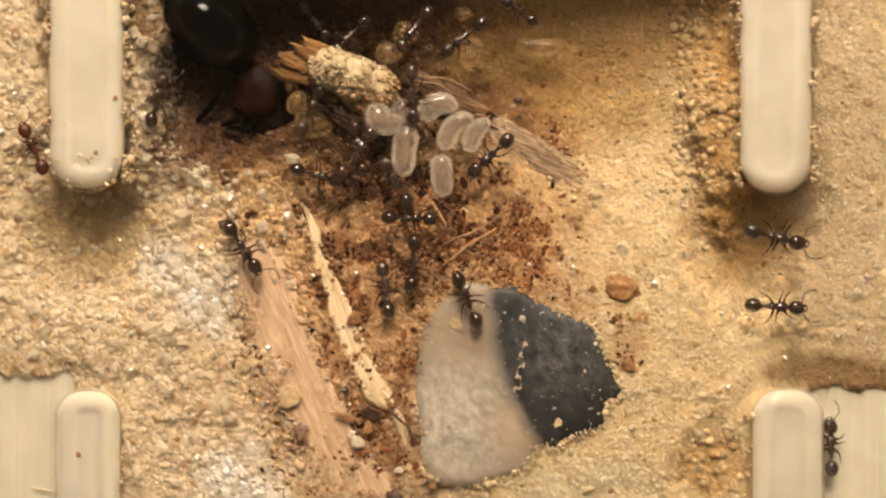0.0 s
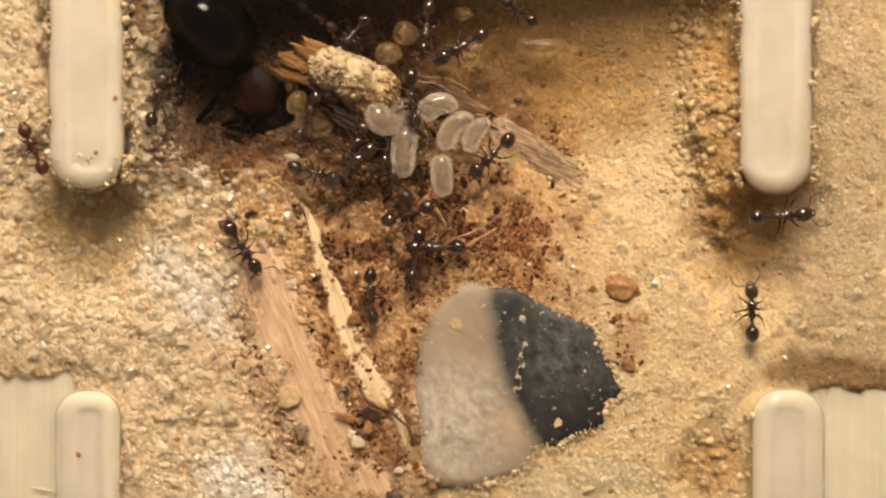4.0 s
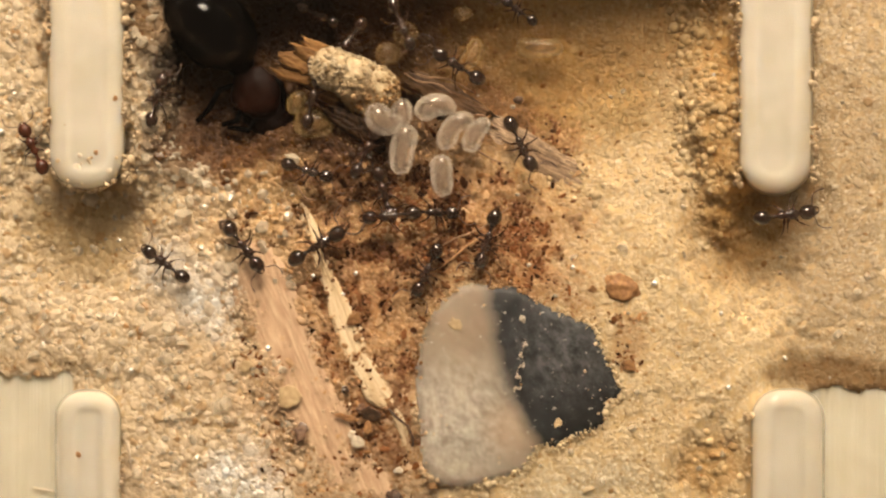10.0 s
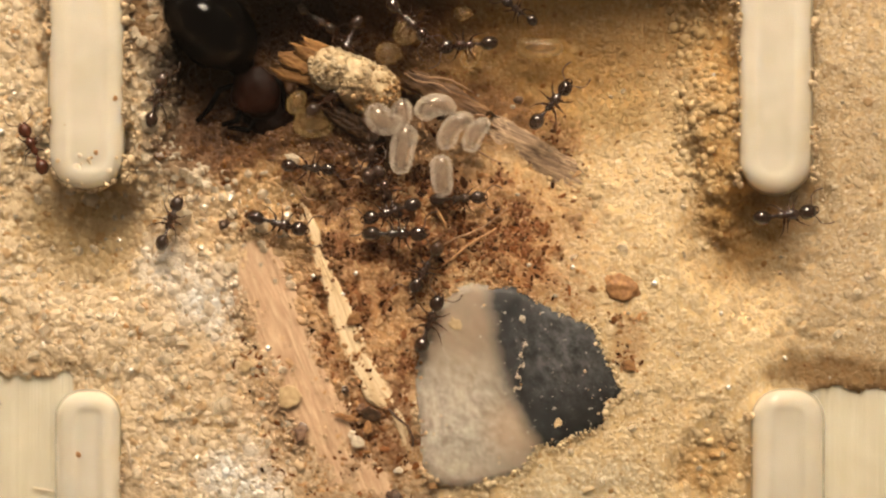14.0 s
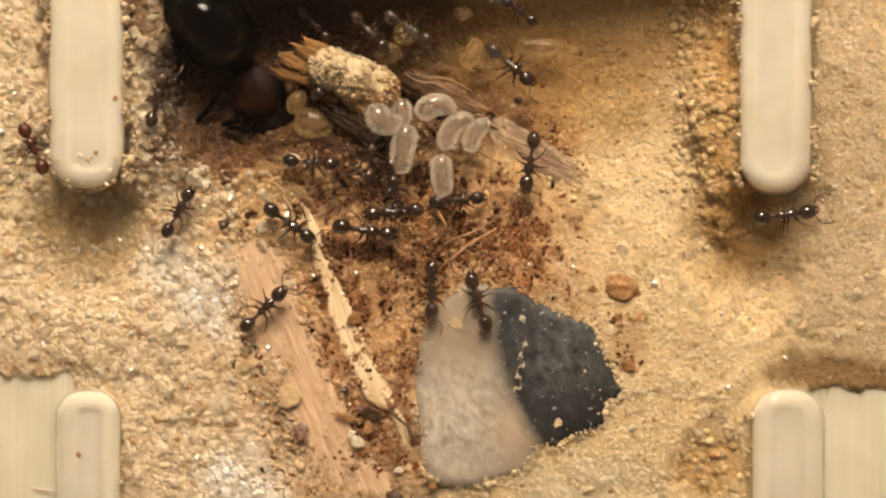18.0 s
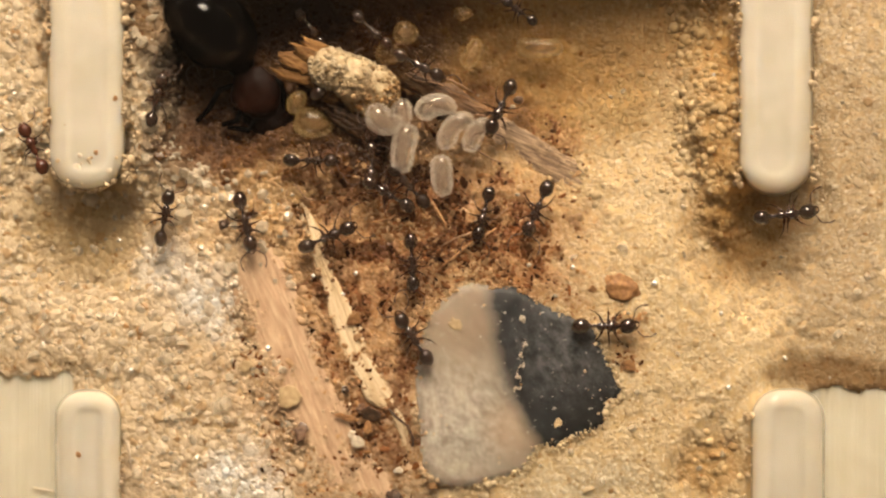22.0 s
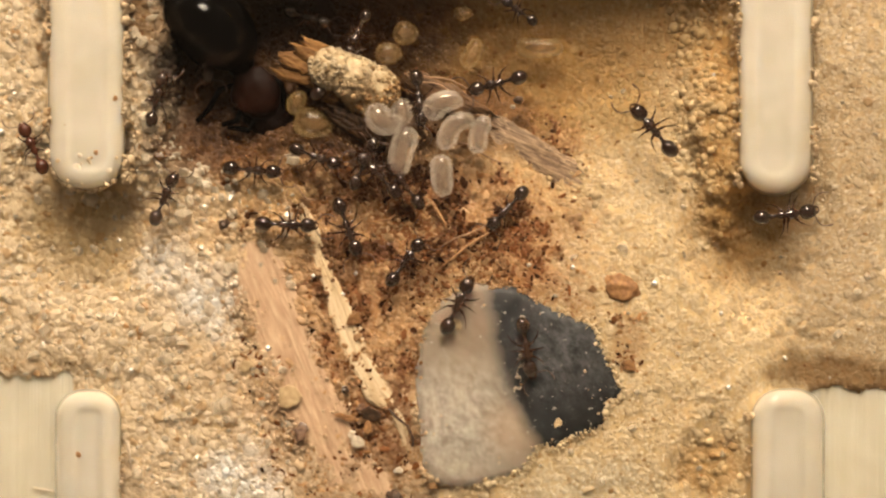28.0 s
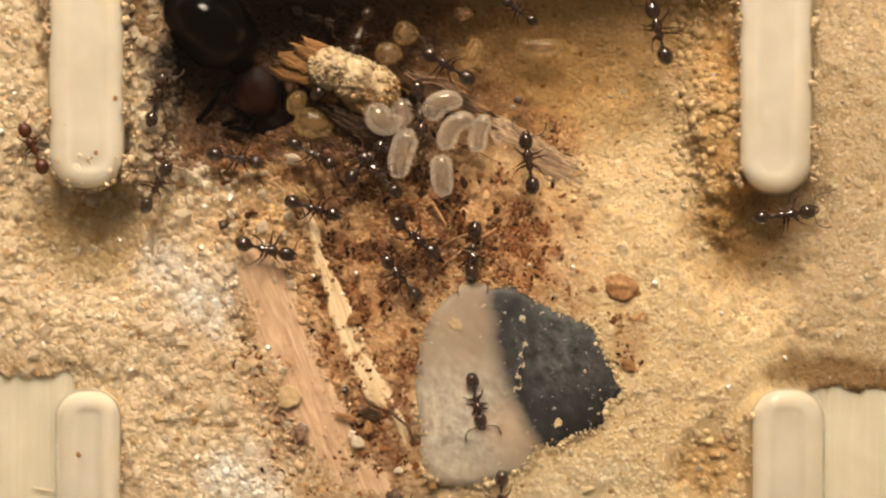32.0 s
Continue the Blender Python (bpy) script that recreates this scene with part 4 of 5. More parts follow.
lapped("splinter_sand", ((528, 352), (548, 440), (572, 520), (600, 600), (628, 670), (690, 726), (700, 700), (662, 620), (634, 560), (596, 480), (566, 400)), 34, 6.0, 2.6, 4.58, "sand and chaff lapped along the splinter", 85, False)
lapped("bark_sand", ((930, 300), (985, 330), (1040, 352), (1060, 336), (1020, 296), (960, 256), (905, 226)), 60, 9.0, 2.8, None, "sand grains lapped over the bark strip", 89, False)
_k = np.linspace(0, 1, 46)
scatter("pebble_crack", 928 - 14 * _k + 5 * np.sin(_k * 17), 600 + 95 * _k + 6 * np.sin(_k * 31), 1.2 + 1.6 * np.abs(np.sin(_k * 47)), np.ones((46, 3)) * np.array((0.50, 0.44, 0.36)), SAND_GRAIN, 0.2, 71,
        "pale grit along a crack in the pebble", "sand", base=np.full(46, 0.00506))

# clear quartz grains whose faces catch the lamp
def quartz(x, y, r, z):
    p = at(x, y, z)
    half = ((LAMP_WAY * 0.34 - p).normalized() + (Vector((0, 0, Z_REF + EYE)) - p).normalized()).normalized()
    bm = bmesh.new()
    bmesh.ops.create_cone(bm, cap_ends=True, segments=5, radius1=r * U * 0.7, radius2=r * U * 0.42, depth=r * U * 0.9)
    ob = part("quartz_grain", bm, QUARTZ, smooth=False)
    ob.matrix_basis = Matrix.Translation(at(x, y, z)) @ half.to_track_quat("Z", "Y").to_matrix().to_4x4() @ pose(0, 0, 0, 1.5 * math.sin(x), 1.5 * math.cos(y), x)
    tagged(ob, "clear glittering quartz grain in the sand", "sand grain", "quartz grains")


for x, y, r in ((1157, 500, 8), (1275, 553, 6), (610, 687, 9), (475, 615, 8), (555, 487, 6), (630, 483, 6), (1013, 472, 6), (1288, 684, 7), (234, 654, 7), (700, 832, 6), (452, 872, 6), (608, 520, 5), (1262, 133, 5), (5, 232, 7), (930, 645, 4)):
    quartz(x, y, r, ground_z(x, y) + 0.0003)


def hair(name, pts, z, r, mat, label, category):
    """A thin stalk through plan points."""
    bm = loft_line([at(x, y, z / 1000 + 0.00006 * math.sin(i * 2.0)) for i, (x, y) in enumerate(pts)], r * U)
    return tagged(part(name, bm, mat), label, category)


def loft_line(pts, r, sides=7):
    rings = []
    for i, p in enumerate(pts):
        d = (pts[min(i + 1, len(pts) - 1)] - pts[max(i - 1, 0)]).normalized()
        a = d.cross(Vector((0, 0, 1))).normalized()
        b = d.cross(a)
        k = r * (0.55 + 0.45 * math.sin(math.pi * (i + 0.6) / (len(pts) + 0.2)))
        rings.append([p + (a * math.cos(t) + b * math.sin(t)) * k for t in [2 * math.pi * q / sides for q in range(sides)]])
    return loft(rings)


for x, y, rx, ry in ((143, 276, 4, 5), (118, 248, 3, 4), (193, 302, 8, 5), (137, 299, 9, 8)):
    lump("rib_fleck", x, y, 6.49, rx, ry, 1.0, x, PALE_GRIT, "tiny whitish fleck stuck on the rib", "dirt speck", 0.3, 2, int(x), "whitish flecks on the ribs")
STRAW = simple("straw", (0.26, 0.12, 0.045), (0.44, 0.24, 0.10), 0.3, 0.5)
hair("straw", ((780, 474), (800, 458), (826, 436), (852, 420), (878, 404)), 4.9, 2.5, STRAW, "thin brown straw lying on chaff", "straw")
# the dark bent piece is a loose insect leg
hair("insect_leg", ((688, 722), (702, 738), (722, 754), (732, 776), (730, 790)), 5.0, 2.6, SPECK, "dark bent insect leg lying in chaff", "fibre")
hair("straw", ((765, 358), (774, 374), (786, 394), (790, 408)), 4.9, 3.0, STRAW, "short brown straw lying on chaff", "straw")
hair("straw", ((655, 395), (690, 388), (700, 380)), 4.6, 2.0, STRAW, "short brown straw lying on chaff", "straw")
hair("pale_fibre", ((60, 862), (84, 866), (105, 871)), 3.25, 1.8, PALE_GRIT, "short pale fibre lying on the bare plastic floor", "fibre")
hair("pale_fibre", ((227, 778), (231, 800), (234, 832)), 4.9, 1.8, PALE_GRIT, "short pale fibre in sand beside the rib", "fibre")
for k, (x0, y0, x1, y1) in enumerate(((715, 130, 800, 165), (738, 128, 838, 160), (840, 200, 880, 225), (800, 250, 900, 290), (780, 440, 900, 372), (560, 360, 520, 330))):
    hair("wood_fibre", [(x0 + (x1 - x0) * s / 5, y0 + (y1 - y0) * s / 5 + 5 * math.sin(s * 1.3 + k)) for s in range(6)], 4.7, 1.8, FIBRE, "loose brown fibre split from the bark", "wood fibre")


# ---- the queen ----
def queen():
    q = thing("queen_ant", Matrix(), "large black queen ant resting in the dark pit", "ant")
    def seg(name, x, y, z, rx, ry, rz, turn, mat, uneven=0.02, label=""):
        ob = lump(name, x, y, z, rx, ry, rz, turn, mat, "", "", uneven, 4, len(name))
        ob.parent = q
        if label:
            ob["label"] = label
        return ob
    seg("gaster", 374, 46, 2.6, 96, 68, 90, 42, QUEEN, 0.02, "huge glossy black abdomen")
    seg("petiole", 424, 112, 2.0, 28, 26, 20, 40, QUEEN_DULL, 0.12)
    seg("thorax", 478, 198, 1.1, 58, 48, 24, 62, QUEEN_DULL, 0.12, "dull blackish red thorax")
    seg("scutum", 455, 164, 2.1, 50, 44, 14, 62, QUEEN_RED, 0.16, "glossy dark red back plate")
    seg("head", 486, 224, 1.2, 38, 32, 20, 60, QUEEN_DULL, 0.12, "dull dark red head")
    for side in (1, -1):
        seg("mandible", 492 + 10 * side, 240, 1.5, 14, 9, 8, 80 + 20 * side, QUEEN_RED, 0.1)
    for pts in (((420, 150), (390, 160), (370, 195), (350, 215)), ((430, 190), (420, 215), (395, 222)), ((470, 130), (500, 150), (508, 190), (490, 215)), ((400, 110), (360, 118), (338, 100)), ((452, 215), (440, 232), (405, 226))):
        part("leg", loft_line([at(x, y, 0.0018 + 0.0004 * math.sin(i * 1.5)) for i, (x, y) in enumerate(pts)], 6 * U), QUEEN, q)


queen()

BROOD = (  # x, y, length, width, turn, height mm, pale, bend
    (677, 213, 68, 54, 40, 5.6, 1, 170), (770, 189, 74, 46, -18, 5.6, 1, -130), (803, 231, 82, 48, -55, 5.6, 1, -170), (841, 238, 70, 38, -60, 5.5, 1, -80),
    (782, 312, 76, 42, 86, 5.6, 1, 20), (713, 264, 92, 48, 100, 5.3, 1, 25), (712, 200, 50, 40, 80, 5.0, 1, 30), (718, 60, 46, 44, 0, 2.6, 0, 60), (955, 86, 86, 38, 2, 2.6, 0, 15),
    (836, 96, 60, 36, -60, 2.6, 0, 50), (688, 96, 48, 40, 0, 2.6, 0, 40), (556, 220, 74, 56, 10, 3.6, 0, 60), (526, 182, 46, 34, -60, 3.4, 0, 40), (820, 26, 34, 26, 0, 2.2, 0, 20),
)


def larva(x, y, length, width, turn, z, pale, bend):
    """A grub: a curled tapering sausage with faint rings, a milky fat layer along its flanks imitating the lit rim, and
    a darker gut.
    """
    n, L, W = 30, length * U, width * U
    s = 0.5 - 0.5 * np.cos(np.linspace(0.08, math.pi - 0.08, n + 1))
    # the head end curls in more than the tail
    fine = np.linspace(0, 1, 400)
    way = radians(bend) * fine ** 1.7
    line = np.stack([np.cumsum(np.cos(way)), np.cumsum(np.sin(way))], axis=1) / 400
    spin = -math.atan2(line[-1, 1] - line[0, 1], line[-1, 0] - line[0, 0]) * 0.8
    line = line @ np.array(((math.cos(spin), math.sin(spin)), (-math.sin(spin), math.cos(spin))))
    spine = np.stack([np.interp(s, fine, line[:, 0]), np.interp(s, fine, line[:, 1])], axis=1)
    d = np.gradient(spine, axis=0)
    d /= np.linalg.norm(d, axis=1)[:, None]
    side = np.stack([-d[:, 1], d[:, 0]], axis=1)
    # a fat curled grub is thicker for its length than a straight one
    thick = 0.5 * width / length * (1 - 0.16 * min(abs(bend), 200) / 200)
    cap = np.clip(np.minimum(s / (thick * 1.15), (1 - s) / (thick * 1.05)), 0, 1)
    r = thick * np.sqrt(1 - (1 - cap) ** 2) * (1 - 0.22 * s ** 2)
    rim = np.concatenate([spine + side * r[:, None], spine - side * r[:, None]])
    lo, hi = rim.min(axis=0), rim.max(axis=0)
    k = np.array((L, W)) / (hi - lo)
    mid = (lo + hi) / 2
    high = W * 0.45 / r.max()
    def skin(inner, up, sides):
        return loft([[tuple((p + v * q * inner * math.cos(a) - mid) * k) + (high * q * (up * math.sin(a)),) for a in [2 * math.pi * j / sides for j in range(sides)]] for p, v, q in zip(spine, side, r)])
    ob = thing("larva", Matrix.Translation(at(x, y, z / 1000)) @ pose(0, 0, 0, 0, 0, -turn), "translucent whitish ant larva with a dark gut" if pale else "dull yellowish ant larva in shade", "ant larva", "ant brood")
    # larvae lying in shade take the dimmer copies
    part("body", skin(1.0, 0.8, 20), LARVA if pale else LARVA_SHADED, ob)
    # the fat runs round under the flanks as one flat hoop, imitating the lit rim
    loop = [((p + v * q * 0.76 - mid) * k, q) for p, v, q in zip(spine[4:-4], side[4:-4], r[4:-4])] + [((p - v * q * 0.76 - mid) * k, q) for p, v, q in list(zip(spine[4:-4], side[4:-4], r[4:-4]))[::-1]]
    rings = []
    for i, (p, q) in enumerate(loop):
        a, b = loop[i - 1][0], loop[(i + 1) % len(loop)][0]
        t = (b - a) / max(1e-9, np.linalg.norm(b - a))
        out = np.array((-t[1], t[0]))
        rings.append([tuple(p + out * q * 0.24 * k[1] * math.cos(c)) + (high * q * 0.4 * math.sin(c),) for c in [2 * math.pi * j / 8 for j in range(8)]])
    part("rim_fat", loft(rings + rings[:1], cap=False), FAT if pale else FAT_SHADED, ob, "milky fat hoop imitating the lit rim of the skin")
    gut = [[tuple((p + v * q * 0.46 * math.cos(a) - mid) * k) + (high * q * 0.25 * math.sin(a),) for a in [2 * math.pi * j / 10 for j in range(10)]] for p, v, q in zip(spine[8:24], side[8:24], r[8:24] * np.sin(np.linspace(0.25, 2.9, 16)))]
    part("gut", loft(gut), GUT, ob, "darker gut seen through the skin")
    return ob


GRUBS = [larva(*b) for b in BROOD]
# ---- ants ----
MM = 0.001


def tube(points, radii, sides=7):
    """A limb: rings along a bent line, closed at the ends."""
    pts = [Vector(p) * MM for p in points]
    rings = []
    for i, p in enumerate(pts):
        d = (pts[min(i + 1, len(pts) - 1)] - pts[max(i - 1, 0)]).normalized()
        a = d.cross(Vector((0.12, 0.2, 1))).normalized()
        b = d.cross(a)
        rings.append([p + (a * math.cos(t) + b * math.sin(t)) * radii[i] * MM for t in [2 * math.pi * k / sides for k in range(sides)]])
    return loft(rings)


def egg(length, width, height, front=0.0, flat=0.0, n=14, sides=18):
    """An egg-shaped body segment along x, centred; front > 0 is blunter ahead."""
    rings = []
    for i in range(n + 1):
        s = -math.cos(math.pi * (i + 0.12) / (n + 0.24))
        r = math.sqrt(max(0, 1 - s * s)) * (1 + front * s)
        if flat:
            r = r ** (1 - flat)
        rings.append([(s * length / 2 * MM, r * width / 2 * math.cos(t) * MM, r * height / 2 * math.sin(t) * MM) for t in [2 * math.pi * k / sides for k in range(sides)]])
    return loft(rings)


# hip on the thorax, then knee, ankle and toe of the three legs of one side (mm)
HIPS = ((0.42, 0.20, -0.14), (0.04, 0.17, -0.14), (-0.30, 0.17, -0.12))
LEGS = (((0.20, 0.46, 0.14), (0.48, 0.82, -0.40), (0.80, 1.02, -0.64)),
        ((-0.02, 0.52, 0.16), (-0.10, 0.98, -0.40), (-0.18, 1.36, -0.64)),
        ((-0.30, 0.54, 0.18), (-0.78, 0.92, -0.40), (-1.30, 1.10, -0.64)))


def ant(label, size=1.0, head_turn=0, gaster_turn=0, dark=True):
    body = SHELL if dark else SHELL_RED
    a = thing("worker_ant", Matrix(), label, "ant", "worker ants of the colony")
    a.scale = (size * 0.96,) * 3
    # thorax: humped in front, narrow behind
    rings = []
    for s, w, h, z in ((-0.80, 0.14, 0.14, -0.02), (-0.70, 0.42, 0.36, 0.0), (-0.50, 0.58, 0.48, 0.03), (-0.28, 0.56, 0.46, 0.03), (-0.12, 0.50, 0.46, 0.05), (0.04, 0.66, 0.58, 0.08), (0.20, 0.80, 0.68, 0.10), (0.40, 0.82, 0.68, 0.10),
                       (0.58, 0.66, 0.54, 0.08), (0.74, 0.44, 0.38, 0.04), (0.86, 0.24, 0.24, 0.02)):
        rings.append([(s * MM, w / 2 * math.cos(t) * MM, (z + h / 2 * math.sin(t)) * MM) for t in [2 * math.pi * k / 16 for k in range(16)]])
    part("thorax", loft(rings), SHELL_BROWN if dark else body, a)
    waist = loft([[(s * MM, w / 2 * math.cos(t) * MM, (z + h / 2 * math.sin(t)) * MM) for t in [2 * math.pi * k / 12 for k in range(12)]]
                  for s, w, h, z in ((-1.30, 0.14, 0.14, 0.02), (-1.24, 0.40, 0.38, 0.04), (-1.12, 0.40, 0.38, 0.04), (-1.05, 0.20, 0.18, 0.0), (-0.97, 0.32, 0.36, 0.05), (-0.88, 0.30, 0.30, 0.04), (-0.76, 0.16, 0.14, 0.0))])
    part("petiole", waist, SHELL_BROWN if dark else body, a)
    head = part("head", egg(1.18, 1.06, 0.82, -0.06, 0.26), body, a)
    head.location = Vector((1.40, 0, 0.02)) * MM
    head.rotation_euler.z = radians(head_turn)
    for side in (1, -1):
        jaw = part("mandible", tube([(0.44, 0.22 * side, -0.08), (0.62, 0.22 * side, -0.12), (0.74, 0.08 * side, -0.14), (0.78, 0.01 * side, -0.14)], [0.09, 0.085, 0.055, 0.02]), LEG, head)
        eye = part("eye", egg(0.14, 0.10, 0.12), SHELL, head)
        eye.location = Vector((0.10, 0.46 * side, 0.10)) * MM
        horn = part("antenna", tube([(0, 0, 0), (0.20, 0.34 * side, 0.10), (0.40, 0.78 * side, 0.12), (0.58, 0.94 * side, 0.06), (0.92, 1.02 * side, 0.0), (1.26, 0.98 * side, -0.10), (1.38, 0.93 * side, -0.14)],
                                    [0.046, 0.042, 0.050, 0.040, 0.046, 0.062, 0.026]), HORN, head)
        horn.location = Vector((0.36, 0.14 * side, 0.14)) * MM
        for hip, (knee, ankle, toe) in zip(HIPS, LEGS):
            pts = [(0, 0, 0)] + [(p[0] * 0.9, p[1] * 0.9 * side, p[2]) for p in (knee, ankle, toe)]
            k, an, to = [Vector(p) for p in pts[1:]]
            line = [Vector((0, 0, 0)), k * 0.22, k * 0.6, k, k.lerp(an, 0.12), k.lerp(an, 0.6), an, an.lerp(to, 0.3), to]
            leg = part("leg", tube(line, [0.115, 0.080, 0.115, 0.055, 0.050, 0.064, 0.036, 0.028, 0.016]), LEG, a)
            leg.location = Vector((hip[0], hip[1] * side, hip[2])) * MM
    gaster = part("gaster", egg(1.30, 1.08, 0.98, 0.08, 0.10), body, a, "glossy rounded abdomen")
    gaster.location = Vector((-1.86, 0, 0.02)) * MM
    gaster.rotation_euler.z = radians(gaster_turn)
    return a


ANT_UP = 0.00084          # body height over what it walks on


def ant_pose(gx, gy, hx, hy, where):
    """Pose from the plan points of abdomen and head; where: 'glass' hangs from the cover, a number stands at that height (mm), None on the bed."""
    mx, my = gx + (hx - gx) * 0.57, gy + (hy - gy) * 0.57
    turn = math.degrees(math.atan2(-(hy - gy), hx - gx))
    if where == "glass":
        return Matrix.Translation(at(mx, my, GLASS - 0.00084)) @ pose(0, 0, 0, 180, 0, turn)
    z = ground_z(mx, my) + ANT_UP if where is None else where / 1000 + ANT_UP
    return Matrix.Translation(at(mx, my, z)) @ pose(0, 0, 0, 0, 0, turn)



def fleet(label, size=1.0, dark=True):
    k = len([o for o in scene.objects if o.name.startswith("worker_ant")])
    return ant(label, size, 10 * math.sin(k * 2.1), 9 * math.sin(k * 3.7 + 1), dark)


ON_GLASS = "glossy dark brown worker ant walking under the glass"
IN_PILE = "dark brown worker ant crowded into the brood pile"
chip_ant = fleet("glossy dark brown worker ant above the pink wood chip", 1.0)
shade_ant = fleet("dark brown worker ant in the shade beside the rib", 0.92)
corner_ant = fleet("dark brown worker ant standing still at the rib's end", 1.04)
leaving_ant = fleet(ON_GLASS, 0.98)
plate_ant = fleet("dark brown worker ant climbing from the bare floor onto sand", 0.95)
bank_ant = fleet("dark worker ant clinging to a sandy bank", 0.92)
edge_ant = fleet("reddish brown worker ant beside a plastic rib", 0.9, False)
pebble_ant = fleet("glossy dark brown worker ant crossing the pebble", 1.0)
bark_ant = fleet("glossy dark brown worker ant by the bark strip", 0.98)
brood_ant = fleet(IN_PILE, 0.92)
pile_ant = fleet(IN_PILE, 0.95)
far_ant = fleet(ON_GLASS, 1.06)
guest_ant = fleet(ON_GLASS, 1.0)
nurse_ant = fleet("dark worker ant tending the brood", 0.90)
queen_guard = fleet("dark worker ant half hidden beside the queen", 0.95)
food_ant = fleet("dark worker ant feeding under the seed crumb", 0.92)
chain_ant = fleet(IN_PILE, 0.96)
low_ant = fleet(IN_PILE, 0.94)
dim_ant = fleet("dark worker ant in the shaded top of the nest", 0.7)
roof_ant = fleet("dark brown worker ant roaming the shaded nest", 0.98)
top_ant = fleet("dark worker ant behind the bark strip", 0.94)
pit_ant = fleet("dark worker ant in the queen's pit", 0.8)
late_ant = fleet(ON_GLASS, 0.95)
last_ant = fleet("dark worker ant in the shaded top of the nest", 0.9)
cross_ant = fleet("glossy dark brown worker ant crossing from pebble to brood", 0.98)


def go(a, where, rows):
    """Key an ant through rows of seconds, abdomen x, y and head x, y (and a height of its own in mm); its legs step as far as it walks, its feelers sway."""
    poses = [(t, ant_pose(*r[:4], r[4] if len(r) > 4 else where)) for t, *r in rows]
    if poses[0][0] > 0:
        poses.insert(0, (0, poses[0][1]))
    if poses[-1][0] < SECONDS:
        poses.append((SECONDS, poses[-1][1]))
    walk(a, poses)
    rng = random.Random(len(rows) * 7 + int(rows[0][1]))
    # steps: one half stride each 0.9 mm of way, turning on the spot included
    steps, gone, mark = [(0.0, 0)], 0.0, 0
    for (t0, m0), (t1, m1) in zip(poses, poses[1:]):
        way = (m1.translation - m0.translation).length * 1000 + 1.2 * m0.to_quaternion().rotation_difference(m1.to_quaternion()).angle
        if way < 0.25:
            continue
        n = min(int((t1 - t0) / 0.1), int(gone + way) - int(gone))
        for k in range(n):
            mark += 1
            steps.append((t0 + (t1 - t0) * (k + 1) / (n + 1), mark))
        gone += way
    steps.append((SECONDS, mark))
    for i, leg in enumerate([c for c in a.children if c.name.startswith("leg")]):
        sign = 1 if i % 2 == 0 else -1
        if i >= 3:
            sign = -sign
        rest, hip = rng.uniform(-9, 9), leg.location.copy()
        walk(leg, [(t, Matrix.Translation(hip) @ pose(0, 0, 0, 0, 0, rest + sign * 15 * (1 if k % 2 else -1))) for t, k in steps])
    head = [c for c in a.children if c.name.startswith("head")][0]
    for horn in [c for c in head.children if c.name.startswith("antenna")]:
        base, t, sway = horn.location.copy(), 0.0, []
        while t < SECONDS:
            sway.append((t, Matrix.Translation(base) @ pose(0, 0, 0, 0, rng.uniform(-8, 8), rng.uniform(-20, 20))))
            t += rng.uniform(0.5, 1.4)
        sway.append((SECONDS, sway[-1][1]))
        walk(horn, sway)


def shift(grub, rows):
    """Key a larva that the nurses push: seconds, x, y, turn."""
    z = grub.matrix_basis.translation.z
    walk(grub, [(t, Matrix.Translation(at(x, y, z)) @ pose(0, 0, 0, 0, 0, -turn)) for t, x, y, turn in rows])


